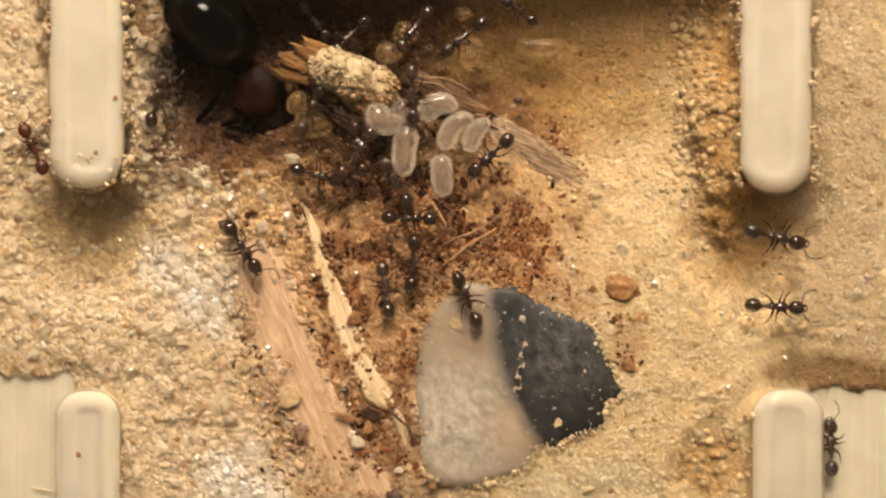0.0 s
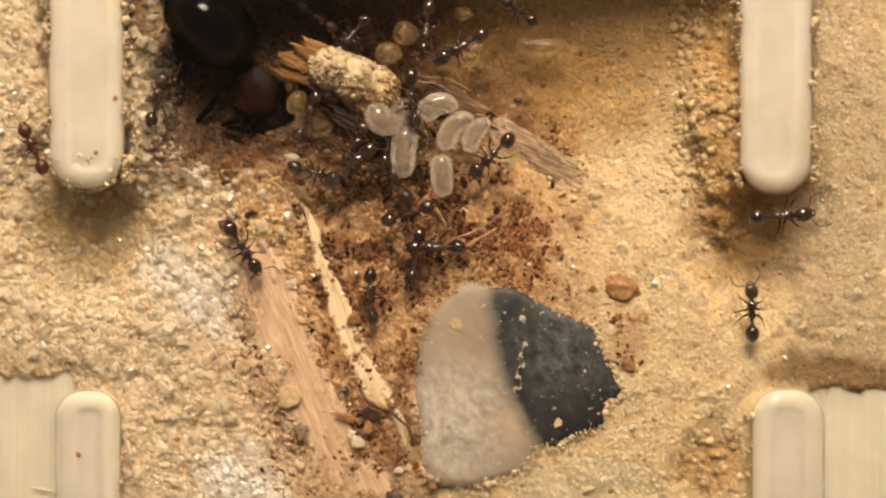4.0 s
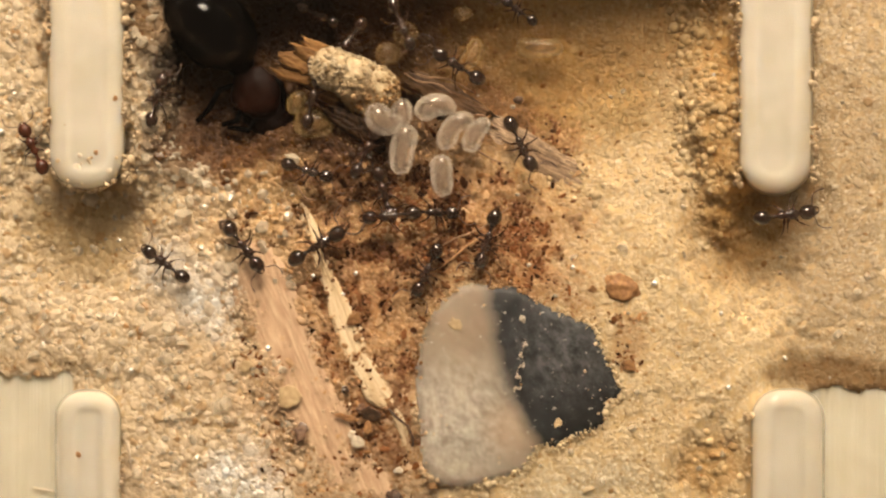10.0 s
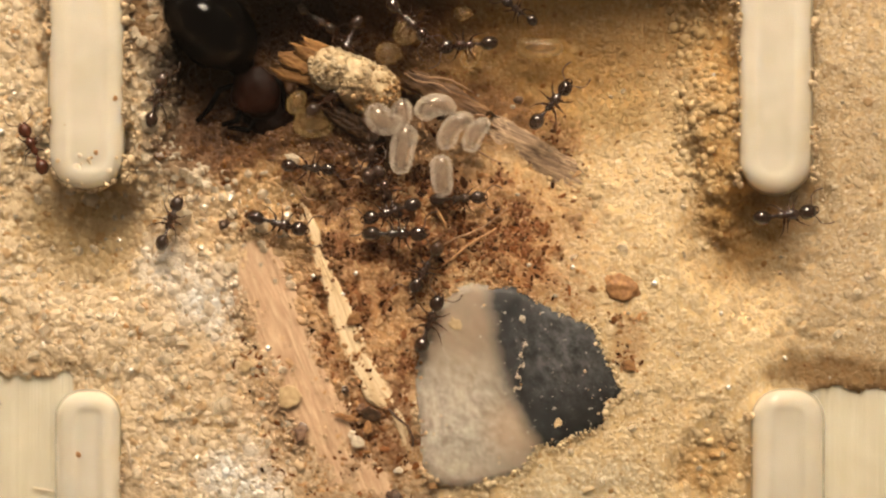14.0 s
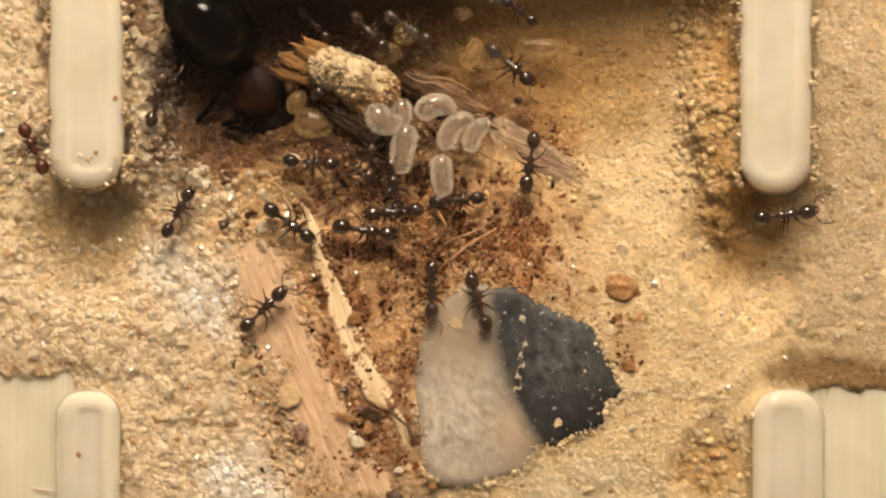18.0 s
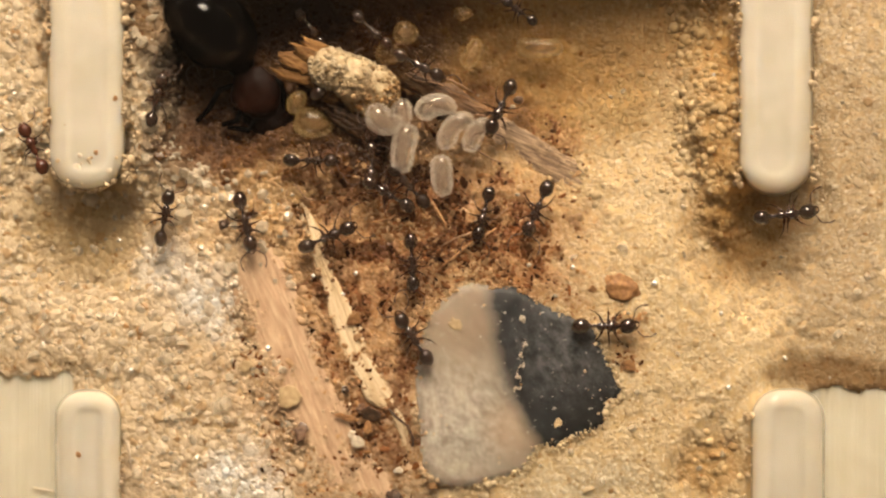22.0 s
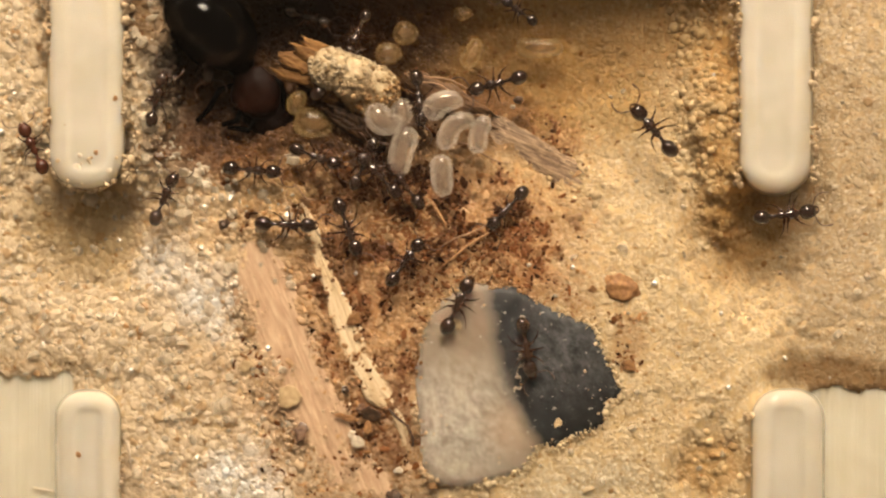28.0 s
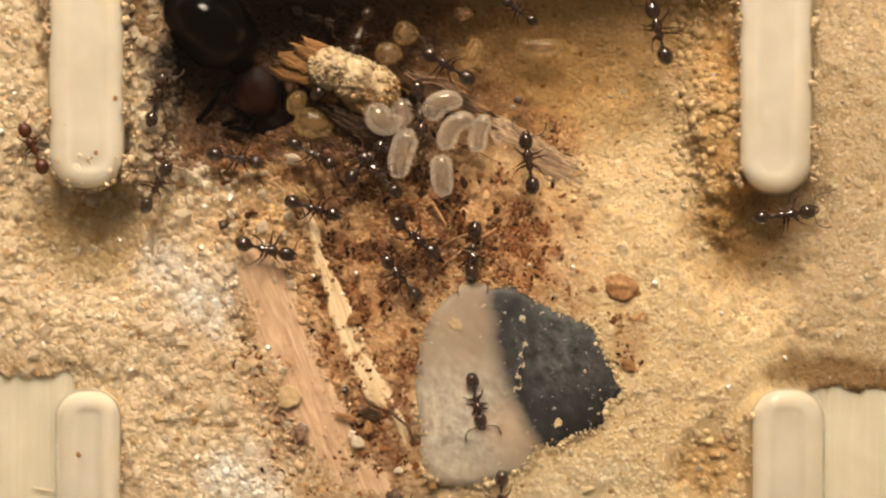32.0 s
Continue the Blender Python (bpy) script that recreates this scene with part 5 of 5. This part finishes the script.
def motions():
    shift(GRUBS[3], ((0, 841, 238, -60), (22, 841, 238, -60), (24, 845, 238, -72), (28, 848, 238, -77), (32, 848, 236, -76)))
    shift(GRUBS[1], ((0, 772, 188, -24), (6, 771, 188, -20), (9, 769, 189, -16), (24, 770, 188, -16), (25, 773, 187, -20), (28, 781, 185, -30), (32, 780, 185, -32)))
    shift(GRUBS[5], ((0, 716, 268, 96), (6, 714, 270, 94), (9, 713, 266, 100), (21, 714, 264, 100), (25, 717, 262, 96), (28, 712, 268, 104), (32, 712, 272, 106)))
    go(chip_ant, "glass", ((0, 408, 405, 452, 472), (9.5, 408, 405, 453, 472), (10, 407, 404, 456, 469), (10.5, 403, 403, 460, 455), (11, 397, 402, 464, 434), (12, 392, 393, 465, 410),
        (13, 405, 388, 485, 420), (13.5, 431, 387, 514, 396), (14, 451, 385, 532, 406), (14.5, 486, 387, 566, 403), (16.5, 506, 379, 590, 386), (17, 472, 375, 549, 396), (17.5, 475, 366, 539, 411),
        (18, 480, 372, 545, 419), (18.5, 460, 352, 516, 408), (19, 463, 338, 490, 418), (19.5, 475, 332, 455, 410), (20, 469, 339, 447, 418), (20.5, 452, 352, 410, 405), (21, 440, 355, 389, 388),
        (21.5, 434, 360, 396, 398), (22, 426, 357, 443, 430), (22.5, 414, 367, 460, 426), (23, 415, 368, 467, 430), (23.5, 418, 382, 496, 419), (24, 431, 385, 510, 419), (24.5, 440, 391, 518, 419),
        (25, 436, 386, 515, 408), (25.5, 436, 392, 516, 414), (27.5, 462, 396, 542, 397), (28, 467, 396, 545, 399), (29, 474, 394, 546, 404), (30, 465, 396, 540, 406), (30.5, 450, 405, 522, 421),
        (31, 438, 418, 511, 457), (31.5, 447, 428, 488, 490), (32, 433, 432, 507, 450)))
    go(shade_ant, "glass", ((0, 688, 553, 677, 475), (1, 674, 554, 670, 473), (2, 664, 563, 650, 481), (3.5, 660, 561, 651, 478), (5.5, 675, 599, 680, 525), (6, 683, 598, 687, 520), (6.5, 688, 588, 696, 516),
        (7, 692, 595, 684, 516), (7.5, 686, 604, 639, 547), (8, 660, 583, 575, 571), (8.5, 562, 586, 490, 549), (9, 503, 585, 437, 558), (9.5, 424, 547, 372, 488), (10, 333, 496, 259, 442),
        (10.3, 308, 460, 268, 390), (10.6, 299, 434, 295, 356), (11, 299, 414, 291, 336), (11.5, 298, 419, 293, 345), (12, 291, 416, 334, 347), (12.5, 298, 419, 331, 338), (13, 292, 424, 312, 350),
        (14, 287, 434, 315, 359), (14.5, 289, 430, 311, 357), (16.5, 293, 412, 326, 344), (17, 293, 418, 330, 343), (18, 295, 414, 336, 341), (18.5, 296, 410, 282, 352), (19, 297, 410, 280, 356),
        (20, 297, 406, 275, 371), (20.5, 296, 406, 276, 360), (21, 293, 410, 291, 339), (22, 286, 422, 299, 351), (23, 281, 432, 287, 360), (24, 281, 437, 304, 355), (25, 295, 418, 283, 347),
        (25.5, 293, 408, 284, 345), (27.5, 285, 367, 290, 296), (28, 278, 384, 305, 322), (29, 278, 371, 303, 298), (30, 268, 371, 303, 308), (31, 271, 359, 289, 298), (32, 262, 362, 293, 303)))
    go(corner_ant, "glass", ((0, 1324, 408, 1414, 431), (0.5, 1347, 413, 1440, 398), (1, 1356, 400, 1440, 368), (1.5, 1355, 393, 1438, 370), (2, 1347, 390, 1435, 374), (2.5, 1340, 390, 1428, 374),
        (3, 1334, 385, 1425, 382), (3.5, 1332, 385, 1426, 381), (5.5, 1340, 387, 1430, 377), (6, 1342, 387, 1431, 376), (32, 1342, 386, 1431, 375)))
    go(leaving_ant, "glass", ((0, 1327, 540, 1411, 545), (0.25, 1352, 535, 1430, 500), (0.5, 1373, 501, 1425, 431), (1, 1455, 350, 1500, 278), (1.5, 1505, 275, 1565, 238), (2.2, 1620, 230, 1700, 225), (32, 1620, 230, 1700, 225)))
    go(plate_ant, 4.8, ((0, 1470, 832, 1468, 752, 3.2), (0.1, 1470, 798, 1466, 716, 3.5), (0.2, 1474, 752, 1450, 688, 4.0), (0.3, 1460, 712, 1412, 658, 4.4), (0.5, 1447, 682, 1396, 640, 4.6), (0.7, 1441, 670, 1384, 640), (1, 1426, 658, 1380, 608), (1.5, 1376, 610, 1303, 583), (2, 1347, 594, 1270, 594), (2.5, 1330, 594, 1247, 583),
        (3, 1329, 589, 1264, 547), (3.5, 1327, 589, 1273, 537), (4, 1330, 592, 1328, 515), (4.5, 1350, 600, 1412, 556), (5, 1420, 612, 1500, 605), (5.5, 1530, 610, 1612, 606), (6, 1620, 608, 1700, 604), (32, 1620, 608, 1700, 604)))
    go(bank_ant, 4.6, ((0, 268, 216, 288, 142), (32, 268, 215, 288, 141)))
    go(edge_ant, 4.8, ((0, 78, 300, 45, 230), (32, 78, 299, 45, 229)))
    go(pebble_ant, "glass", ((0, 728, 130, 731, 207), (3, 728, 128, 733, 200), (5.5, 722, 180, 735, 255), (6, 727, 192, 745, 266), (7, 772, 206, 786, 284), (8, 782, 249, 782, 331), (8.5, 795, 285, 805, 360),
        (9, 820, 318, 835, 390), (9.5, 850, 355, 855, 437), (10, 875, 385, 851, 461), (10.5, 873, 450, 835, 513), (11, 867, 489, 807, 532), (11.5, 832, 542, 752, 557), (12, 743, 563, 674, 528),
        (12.5, 716, 565, 640, 534), (13, 735, 585, 688, 518), (13.5, 730, 615, 730, 535), (14, 745, 614, 774, 534), (14.5, 809, 563, 822, 485), (16.5, 852, 580, 845, 501), (17, 858, 579, 839, 504),
        (18, 859, 575, 835, 496), (18.5, 863, 566, 858, 488), (19, 854, 580, 848, 508), (19.5, 885, 590, 858, 520), (20, 896, 636, 849, 575), (20.5, 862, 634, 778, 628), (21, 821, 640, 740, 640), (21.5, 796, 644, 730, 600),
        (22, 755, 634, 711, 567), (22.5, 770, 630, 752, 560), (23, 779, 645, 781, 565), (23.5, 794, 614, 796, 537), (24, 806, 602, 817, 520), (24.5, 808, 578, 814, 498), (25, 812, 567, 812, 487),
        (25.5, 808, 555, 808, 480), (27.5, 804, 516, 828, 446), (28, 793, 575, 825, 508), (28.5, 829, 548, 884, 504), (29, 908, 489, 959, 418), (29.5, 966, 432, 930, 362), (30, 959, 418, 926, 343), (30.5, 946, 347, 938, 268),
        (31, 947, 339, 914, 274), (31.5, 945, 334, 914, 264), (32, 942, 331, 930, 250)))
    go(bark_ant, "glass", ((0, 893, 253, 843, 300), (6, 896, 250, 845, 302), (7.5, 892, 250, 846, 303), (8, 912, 245, 861, 306), (8.5, 912, 250, 860, 300), (9, 915, 238, 870, 298), (9.5, 914, 211, 912, 294), (10, 902, 217, 939, 292),
        (10.5, 891, 226, 963, 262), (11, 900, 237, 975, 229), (11.5, 909, 244, 981, 206), (12, 929, 225, 985, 182), (12.5, 953, 219, 981, 154), (13, 955, 203, 990, 142), (13.5, 958, 211, 975, 150), (14, 951, 214, 998, 159),
        (14.5, 960, 200, 1019, 158), (15.2, 955, 205, 1025, 235), (15.9, 962, 215, 995, 290), (16.5, 968, 229, 974, 309), (17, 961, 241, 946, 320), (18, 945, 245, 931, 328), (18.5, 945, 247, 938, 324), (19, 933, 268, 958, 345),
        (19.5, 942, 280, 955, 352), (20, 938, 298, 934, 377), (21, 926, 328, 924, 404), (21.5, 947, 327, 936, 398), (22, 967, 333, 935, 406), (23, 963, 333, 940, 410), (23.5, 958, 342, 934, 419), (24, 949, 377, 922, 453),
        (24.5, 936, 419, 906, 500), (25, 930, 434, 904, 509), (25.5, 930, 437, 904, 520), (27.5, 932, 442, 914, 516), (28, 925, 577, 938, 652), (28.5, 910, 700, 885, 775), (29, 866, 812, 860, 892), (29.5, 874, 850, 872, 930),
        (30, 885, 850, 880, 930), (32, 888, 845, 882, 925)))
    go(brood_ant, 4.3, ((0, 690, 385, 760, 388), (3, 692, 384, 757, 373), (6, 690, 392, 745, 350), (8, 709, 378, 755, 325), (9, 715, 386, 760, 322), (10, 731, 375, 799, 377), (11, 755, 363, 817, 359), (12, 749, 359, 817, 355),
        (13, 765, 358, 826, 355), (14, 782, 353, 840, 350), (17, 778, 355, 845, 347), (18, 778, 357, 841, 351), (19, 790, 350, 855, 350), (20, 790, 355, 848, 355), (21, 806, 351, 884, 340), (21.3, 838, 335, 895, 380), (21.7, 864, 326, 862, 410),
        (22, 867, 335, 845, 420), (22.5, 852, 390, 826, 466), (23, 841, 396, 836, 460), (23.5, 852, 373, 836, 455), (24, 872, 351, 821, 410), (25, 872, 347, 825, 390), (25.5, 876, 355, 824, 402), (27.5, 930, 345, 876, 388),
        (28, 925, 340, 872, 398), (28.5, 922, 342, 858, 384), (29, 875, 367, 818, 420), (29.5, 842, 448, 800, 503), (30, 817, 571, 802, 648), (30.5, 836, 640, 828, 718), (31, 847, 632, 822, 706), (31.5, 834, 645, 826, 722), (32, 835, 668, 851, 748)))
    go(pile_ant, "glass", ((0, 733, 437, 728, 498), (1, 740, 437, 734, 496), (3, 742, 425, 728, 482), (6, 735, 430, 737, 492), (7, 751, 426, 739, 489), (8, 770, 445, 749, 503), (9, 768, 447, 742, 502), (11, 770, 453, 743, 512),
        (12, 765, 449, 743, 500), (14, 768, 449, 739, 500), (14.5, 762, 450, 735, 505), (16.5, 800, 440, 752, 494), (17, 780, 465, 751, 526), (18, 764, 478, 764, 548), (19, 783, 495, 750, 560), (19.5, 748, 480, 752, 558), (20, 740, 478, 765, 546),
        (21, 715, 485, 766, 538), (21.5, 706, 434, 729, 506), (22, 727, 422, 731, 506), (22.5, 707, 411, 727, 491), (23, 685, 433, 745, 467), (23.5, 670, 458, 738, 436), (24, 652, 481, 715, 440), (25, 689, 473, 733, 437),
        (25.5, 694, 472, 738, 438), (27.5, 704, 497, 734, 436), (28, 700, 487, 735, 440), (29, 704, 494, 727, 439), (30, 693, 489, 729, 442), (30.3, 706, 505, 728, 436), (30.6, 724, 514, 722, 432), (31, 739, 500, 702, 457), (31.5, 744, 503, 697, 474), (32, 730, 516, 690, 468)))
    go(far_ant, "glass", ((0, 610, 300, 650, 245), (3.5, 610, 300, 650, 245), (5.5, 565, 393, 603, 439), (5.8, 568, 432, 608, 415), (6, 562, 465, 590, 400), (6.5, 547, 457, 606, 418), (7, 564, 448, 638, 426), (8, 566, 445, 638, 423), (9, 557, 440, 630, 425),
        (9.5, 539, 442, 600, 411), (10, 533, 453, 591, 418), (11, 529, 448, 586, 427), (11.5, 544, 429, 614, 429), (12, 562, 443, 633, 428), (12.5, 588, 433, 665, 431), (13, 615, 433, 700, 428), (13.5, 642, 421, 718, 421), (14, 656, 414, 742, 414),
        (14.5, 655, 405, 730, 403), (16.5, 634, 398, 704, 402), (17, 617, 404, 700, 400), (18, 608, 402, 684, 414), (18.5, 619, 401, 694, 414), (19, 635, 406, 715, 425), (19.5, 655, 401, 728, 402), (20, 682, 398, 757, 398), (20.5, 755, 414, 825, 452),
        (21, 845, 457, 908, 492), (21.5, 925, 535, 1008, 565), (22, 1030, 577, 1108, 577), (22.5, 1118, 548, 1160, 482), (23, 1171, 424, 1184, 332), (23.5, 1173, 306, 1171, 226), (24, 1178, 312, 1170, 230), (24.5, 1189, 305, 1186, 226),
        (25, 1180, 306, 1166, 232), (25.5, 1182, 296, 1162, 226), (27.5, 1192, 289, 1127, 235), (28, 1185, 265, 1130, 200), (28.5, 1185, 263, 1130, 204), (29, 1178, 262, 1136, 194), (29.5, 1163, 238, 1095, 182), (30, 1130, 190, 1107, 118),
        (30.5, 1156, 113, 1147, 34), (31, 1156, 84, 1122, 26), (31.5, 1170, 94, 1140, 40), (32, 1174, 92, 1156, 26)))
    go(guest_ant, "glass", ((0, -120, 700, -50, 690), (14.5, -110, 700, -40, 690), (15.5, 120, 690, 195, 670), (16.5, 362, 652, 402, 588), (17, 397, 617, 442, 559), (17.5, 424, 606, 452, 550), (18, 443, 571, 491, 524), (18.5, 462, 553, 529, 511),
        (19, 520, 505, 587, 465), (19.5, 557, 485, 630, 468), (20, 566, 482, 641, 459), (20.5, 562, 470, 636, 446), (21, 548, 445, 620, 422), (22, 541, 437, 617, 404), (22.5, 552, 400, 624, 375), (23, 537, 383, 607, 372), (23.5, 544, 355, 622, 373),
        (24, 555, 337, 617, 375), (24.5, 580, 345, 624, 395), (25, 590, 353, 633, 414), (25.5, 585, 362, 628, 427), (27.5, 608, 375, 625, 440), (28, 603, 370, 628, 435), (29, 599, 373, 631, 432), (30, 580, 369, 649, 385), (30.5, 600, 374, 672, 380),
        (31, 629, 379, 696, 377), (31.5, 650, 384, 727, 403), (32, 705, 395, 763, 445)))
    go(nurse_ant, 4.6, ((0, 540, 305, 585, 318), (6, 528, 298, 577, 312), (9, 522, 295, 570, 312), (13, 522, 297, 572, 302), (17, 527, 288, 576, 292), (20, 523, 284, 578, 287), (23, 522, 283, 582, 283), (25, 520, 269, 579, 284), (28, 525, 265, 592, 290), (30, 522, 262, 578, 292), (32, 520, 255, 585, 290)))
    go(queen_guard, 4.8, ((0, 350, 20, 370, 95, 0.5), (26, 350, 20, 370, 95, 0.5), (28.3, 350, 80, 370, 160, 2.5), (28.5, 352, 110, 372, 190), (29, 350, 145, 378, 220), (30, 360, 213, 402, 290), (31, 370, 271, 432, 328), (31.5, 367, 270, 430, 295), (32, 378, 273, 456, 288)))
    go(food_ant, 4.0, ((0, 535, 228, 565, 165), (2, 545, 230, 562, 165), (3, 532, 253, 550, 185), (6, 540, 197, 590, 155), (8, 552, 195, 600, 160), (9, 547, 208, 555, 150), (13, 551, 198, 602, 160), (17, 572, 160, 615, 130), (32, 572, 160, 615, 130)))
    go(chain_ant, 4.4, ((0, 720, 357, 683, 292), (6, 718, 348, 683, 288), (9, 690, 378, 672, 310), (13, 700, 372, 668, 310), (17, 700, 365, 690, 300), (20, 715, 362, 700, 300), (22, 750, 358, 697, 300), (23, 744, 335, 712, 280), (24, 768, 335, 709, 284), (25, 738, 348, 702, 282),
        (28, 735, 352, 698, 303), (29, 705, 365, 690, 314), (29.5, 712, 350, 765, 372), (30, 711, 350, 778, 388), (31, 768, 359, 803, 424), (31.5, 824, 400, 834, 462), (32, 840, 406, 835, 482)))
    go(low_ant, 4.5, ((0, 640, 292, 630, 236), (3, 618, 290, 640, 240), (6, 620, 285, 636, 230), (9, 628, 292, 656, 240), (13, 652, 308, 660, 245), (20, 655, 308, 660, 243), (25, 660, 302, 652, 240), (28, 632, 318, 658, 262), (32, 630, 305, 665, 268)))
    go(dim_ant, 3.2, ((0, 942, 38, 897, 5), (32, 942, 38, 897, 5)))
    go(roof_ant, 4.9, ((0, 845, 48, 795, 88), (3, 840, 60, 790, 98), (6, 852, 92, 790, 100), (8, 829, 116, 770, 90), (9, 800, 128, 775, 85), (11, 866, 127, 800, 122), (12, 854, 94, 795, 80), (13, 858, 72, 792, 72), (14.5, 862, 80, 800, 95), (16, 858, 90, 930, 108), (17, 880, 104, 951, 113), (18, 875, 92, 931, 139),
        (19, 897, 112, 893, 185), (20, 891, 130, 873, 204), (21, 904, 149, 873, 225), (22, 904, 152, 869, 228), (23, 902, 170, 868, 240), (24, 904, 173, 873, 245), (25, 902, 173, 876, 247), (25.6, 905, 172, 868, 238), (26.6, 915, 155, 850, 200), (27.5, 924, 135, 842, 160), (28.5, 917, 142, 834, 157), (29, 895, 139, 828, 123), (30, 858, 139, 800, 139),
        (31, 845, 150, 800, 130), (32, 828, 140, 760, 98)))
    go(top_ant, 4.7, ((0, 752, 28, 712, 80), (6, 755, 20, 760, 85), (9, 700, 18, 720, 80), (13, 702, 15, 740, 60), (19, 702, 48, 752, 78), (22, 711, 100, 772, 133), (23, 712, 100, 772, 125), (24, 720, 100, 782, 131), (25, 719, 107, 768, 168), (28, 738, 145, 745, 207), (29, 743, 174, 751, 245), (30, 741, 178, 748, 248), (31, 740, 170, 755, 243), (32, 740, 165, 745, 225)))
    go(pit_ant, 1.2, ((0, 540, 18, 575, 62), (9, 538, 16, 590, 40), (23, 530, 25, 568, 78), (28, 520, 25, 570, 40), (32, 530, 22, 580, 40)))
    go(late_ant, 4.8, ((0, 350, 30, 352, 105, 0.5), (22.6, 350, 30, 352, 105, 0.5), (23.3, 325, 60, 330, 135, 3.0), (24, 315, 85, 318, 160), (25, 310, 135, 308, 212), (25.5, 315, 165, 330, 238), (26.5, 345, 255, 400, 300), (27.5, 380, 296, 450, 290), (28, 405, 298, 487, 305), (28.5, 424, 301, 501, 314), (29, 431, 304, 507, 316),
        (29.5, 432, 308, 511, 326), (30, 442, 316, 517, 333), (30.5, 446, 312, 524, 358), (31, 460, 316, 528, 361), (31.5, 490, 332, 566, 373), (32, 515, 357, 592, 380)))
    go(last_ant, 2.2, ((0, 640, 45, 600, 85), (6, 640, 45, 605, 90), (13, 630, 50, 600, 100), (20, 640, 40, 690, 70), (28, 645, 35, 620, 90), (32, 650, 30, 625, 90)))

    go(cross_ant, "glass", ((0, 842, 567, 812, 497), (0.5, 876, 542, 847, 465), (1, 877, 485, 817, 426), (1.5, 862, 476, 796, 438), (2, 861, 465, 790, 437), (2.5, 852, 457, 768, 439), (3, 855, 449, 770, 436), (3.5, 832, 444, 752, 456),
        (4.5, 790, 420, 720, 410), (5.5, 745, 372, 684, 392), (6, 738, 365, 680, 393), (8, 728, 376, 664, 376), (9, 722, 382, 662, 384), (13, 720, 366, 664, 384), (17, 722, 370, 664, 380), (20, 735, 382, 672, 372), (24, 690, 330, 650, 290), (32, 690, 330, 652, 290)))


motions()
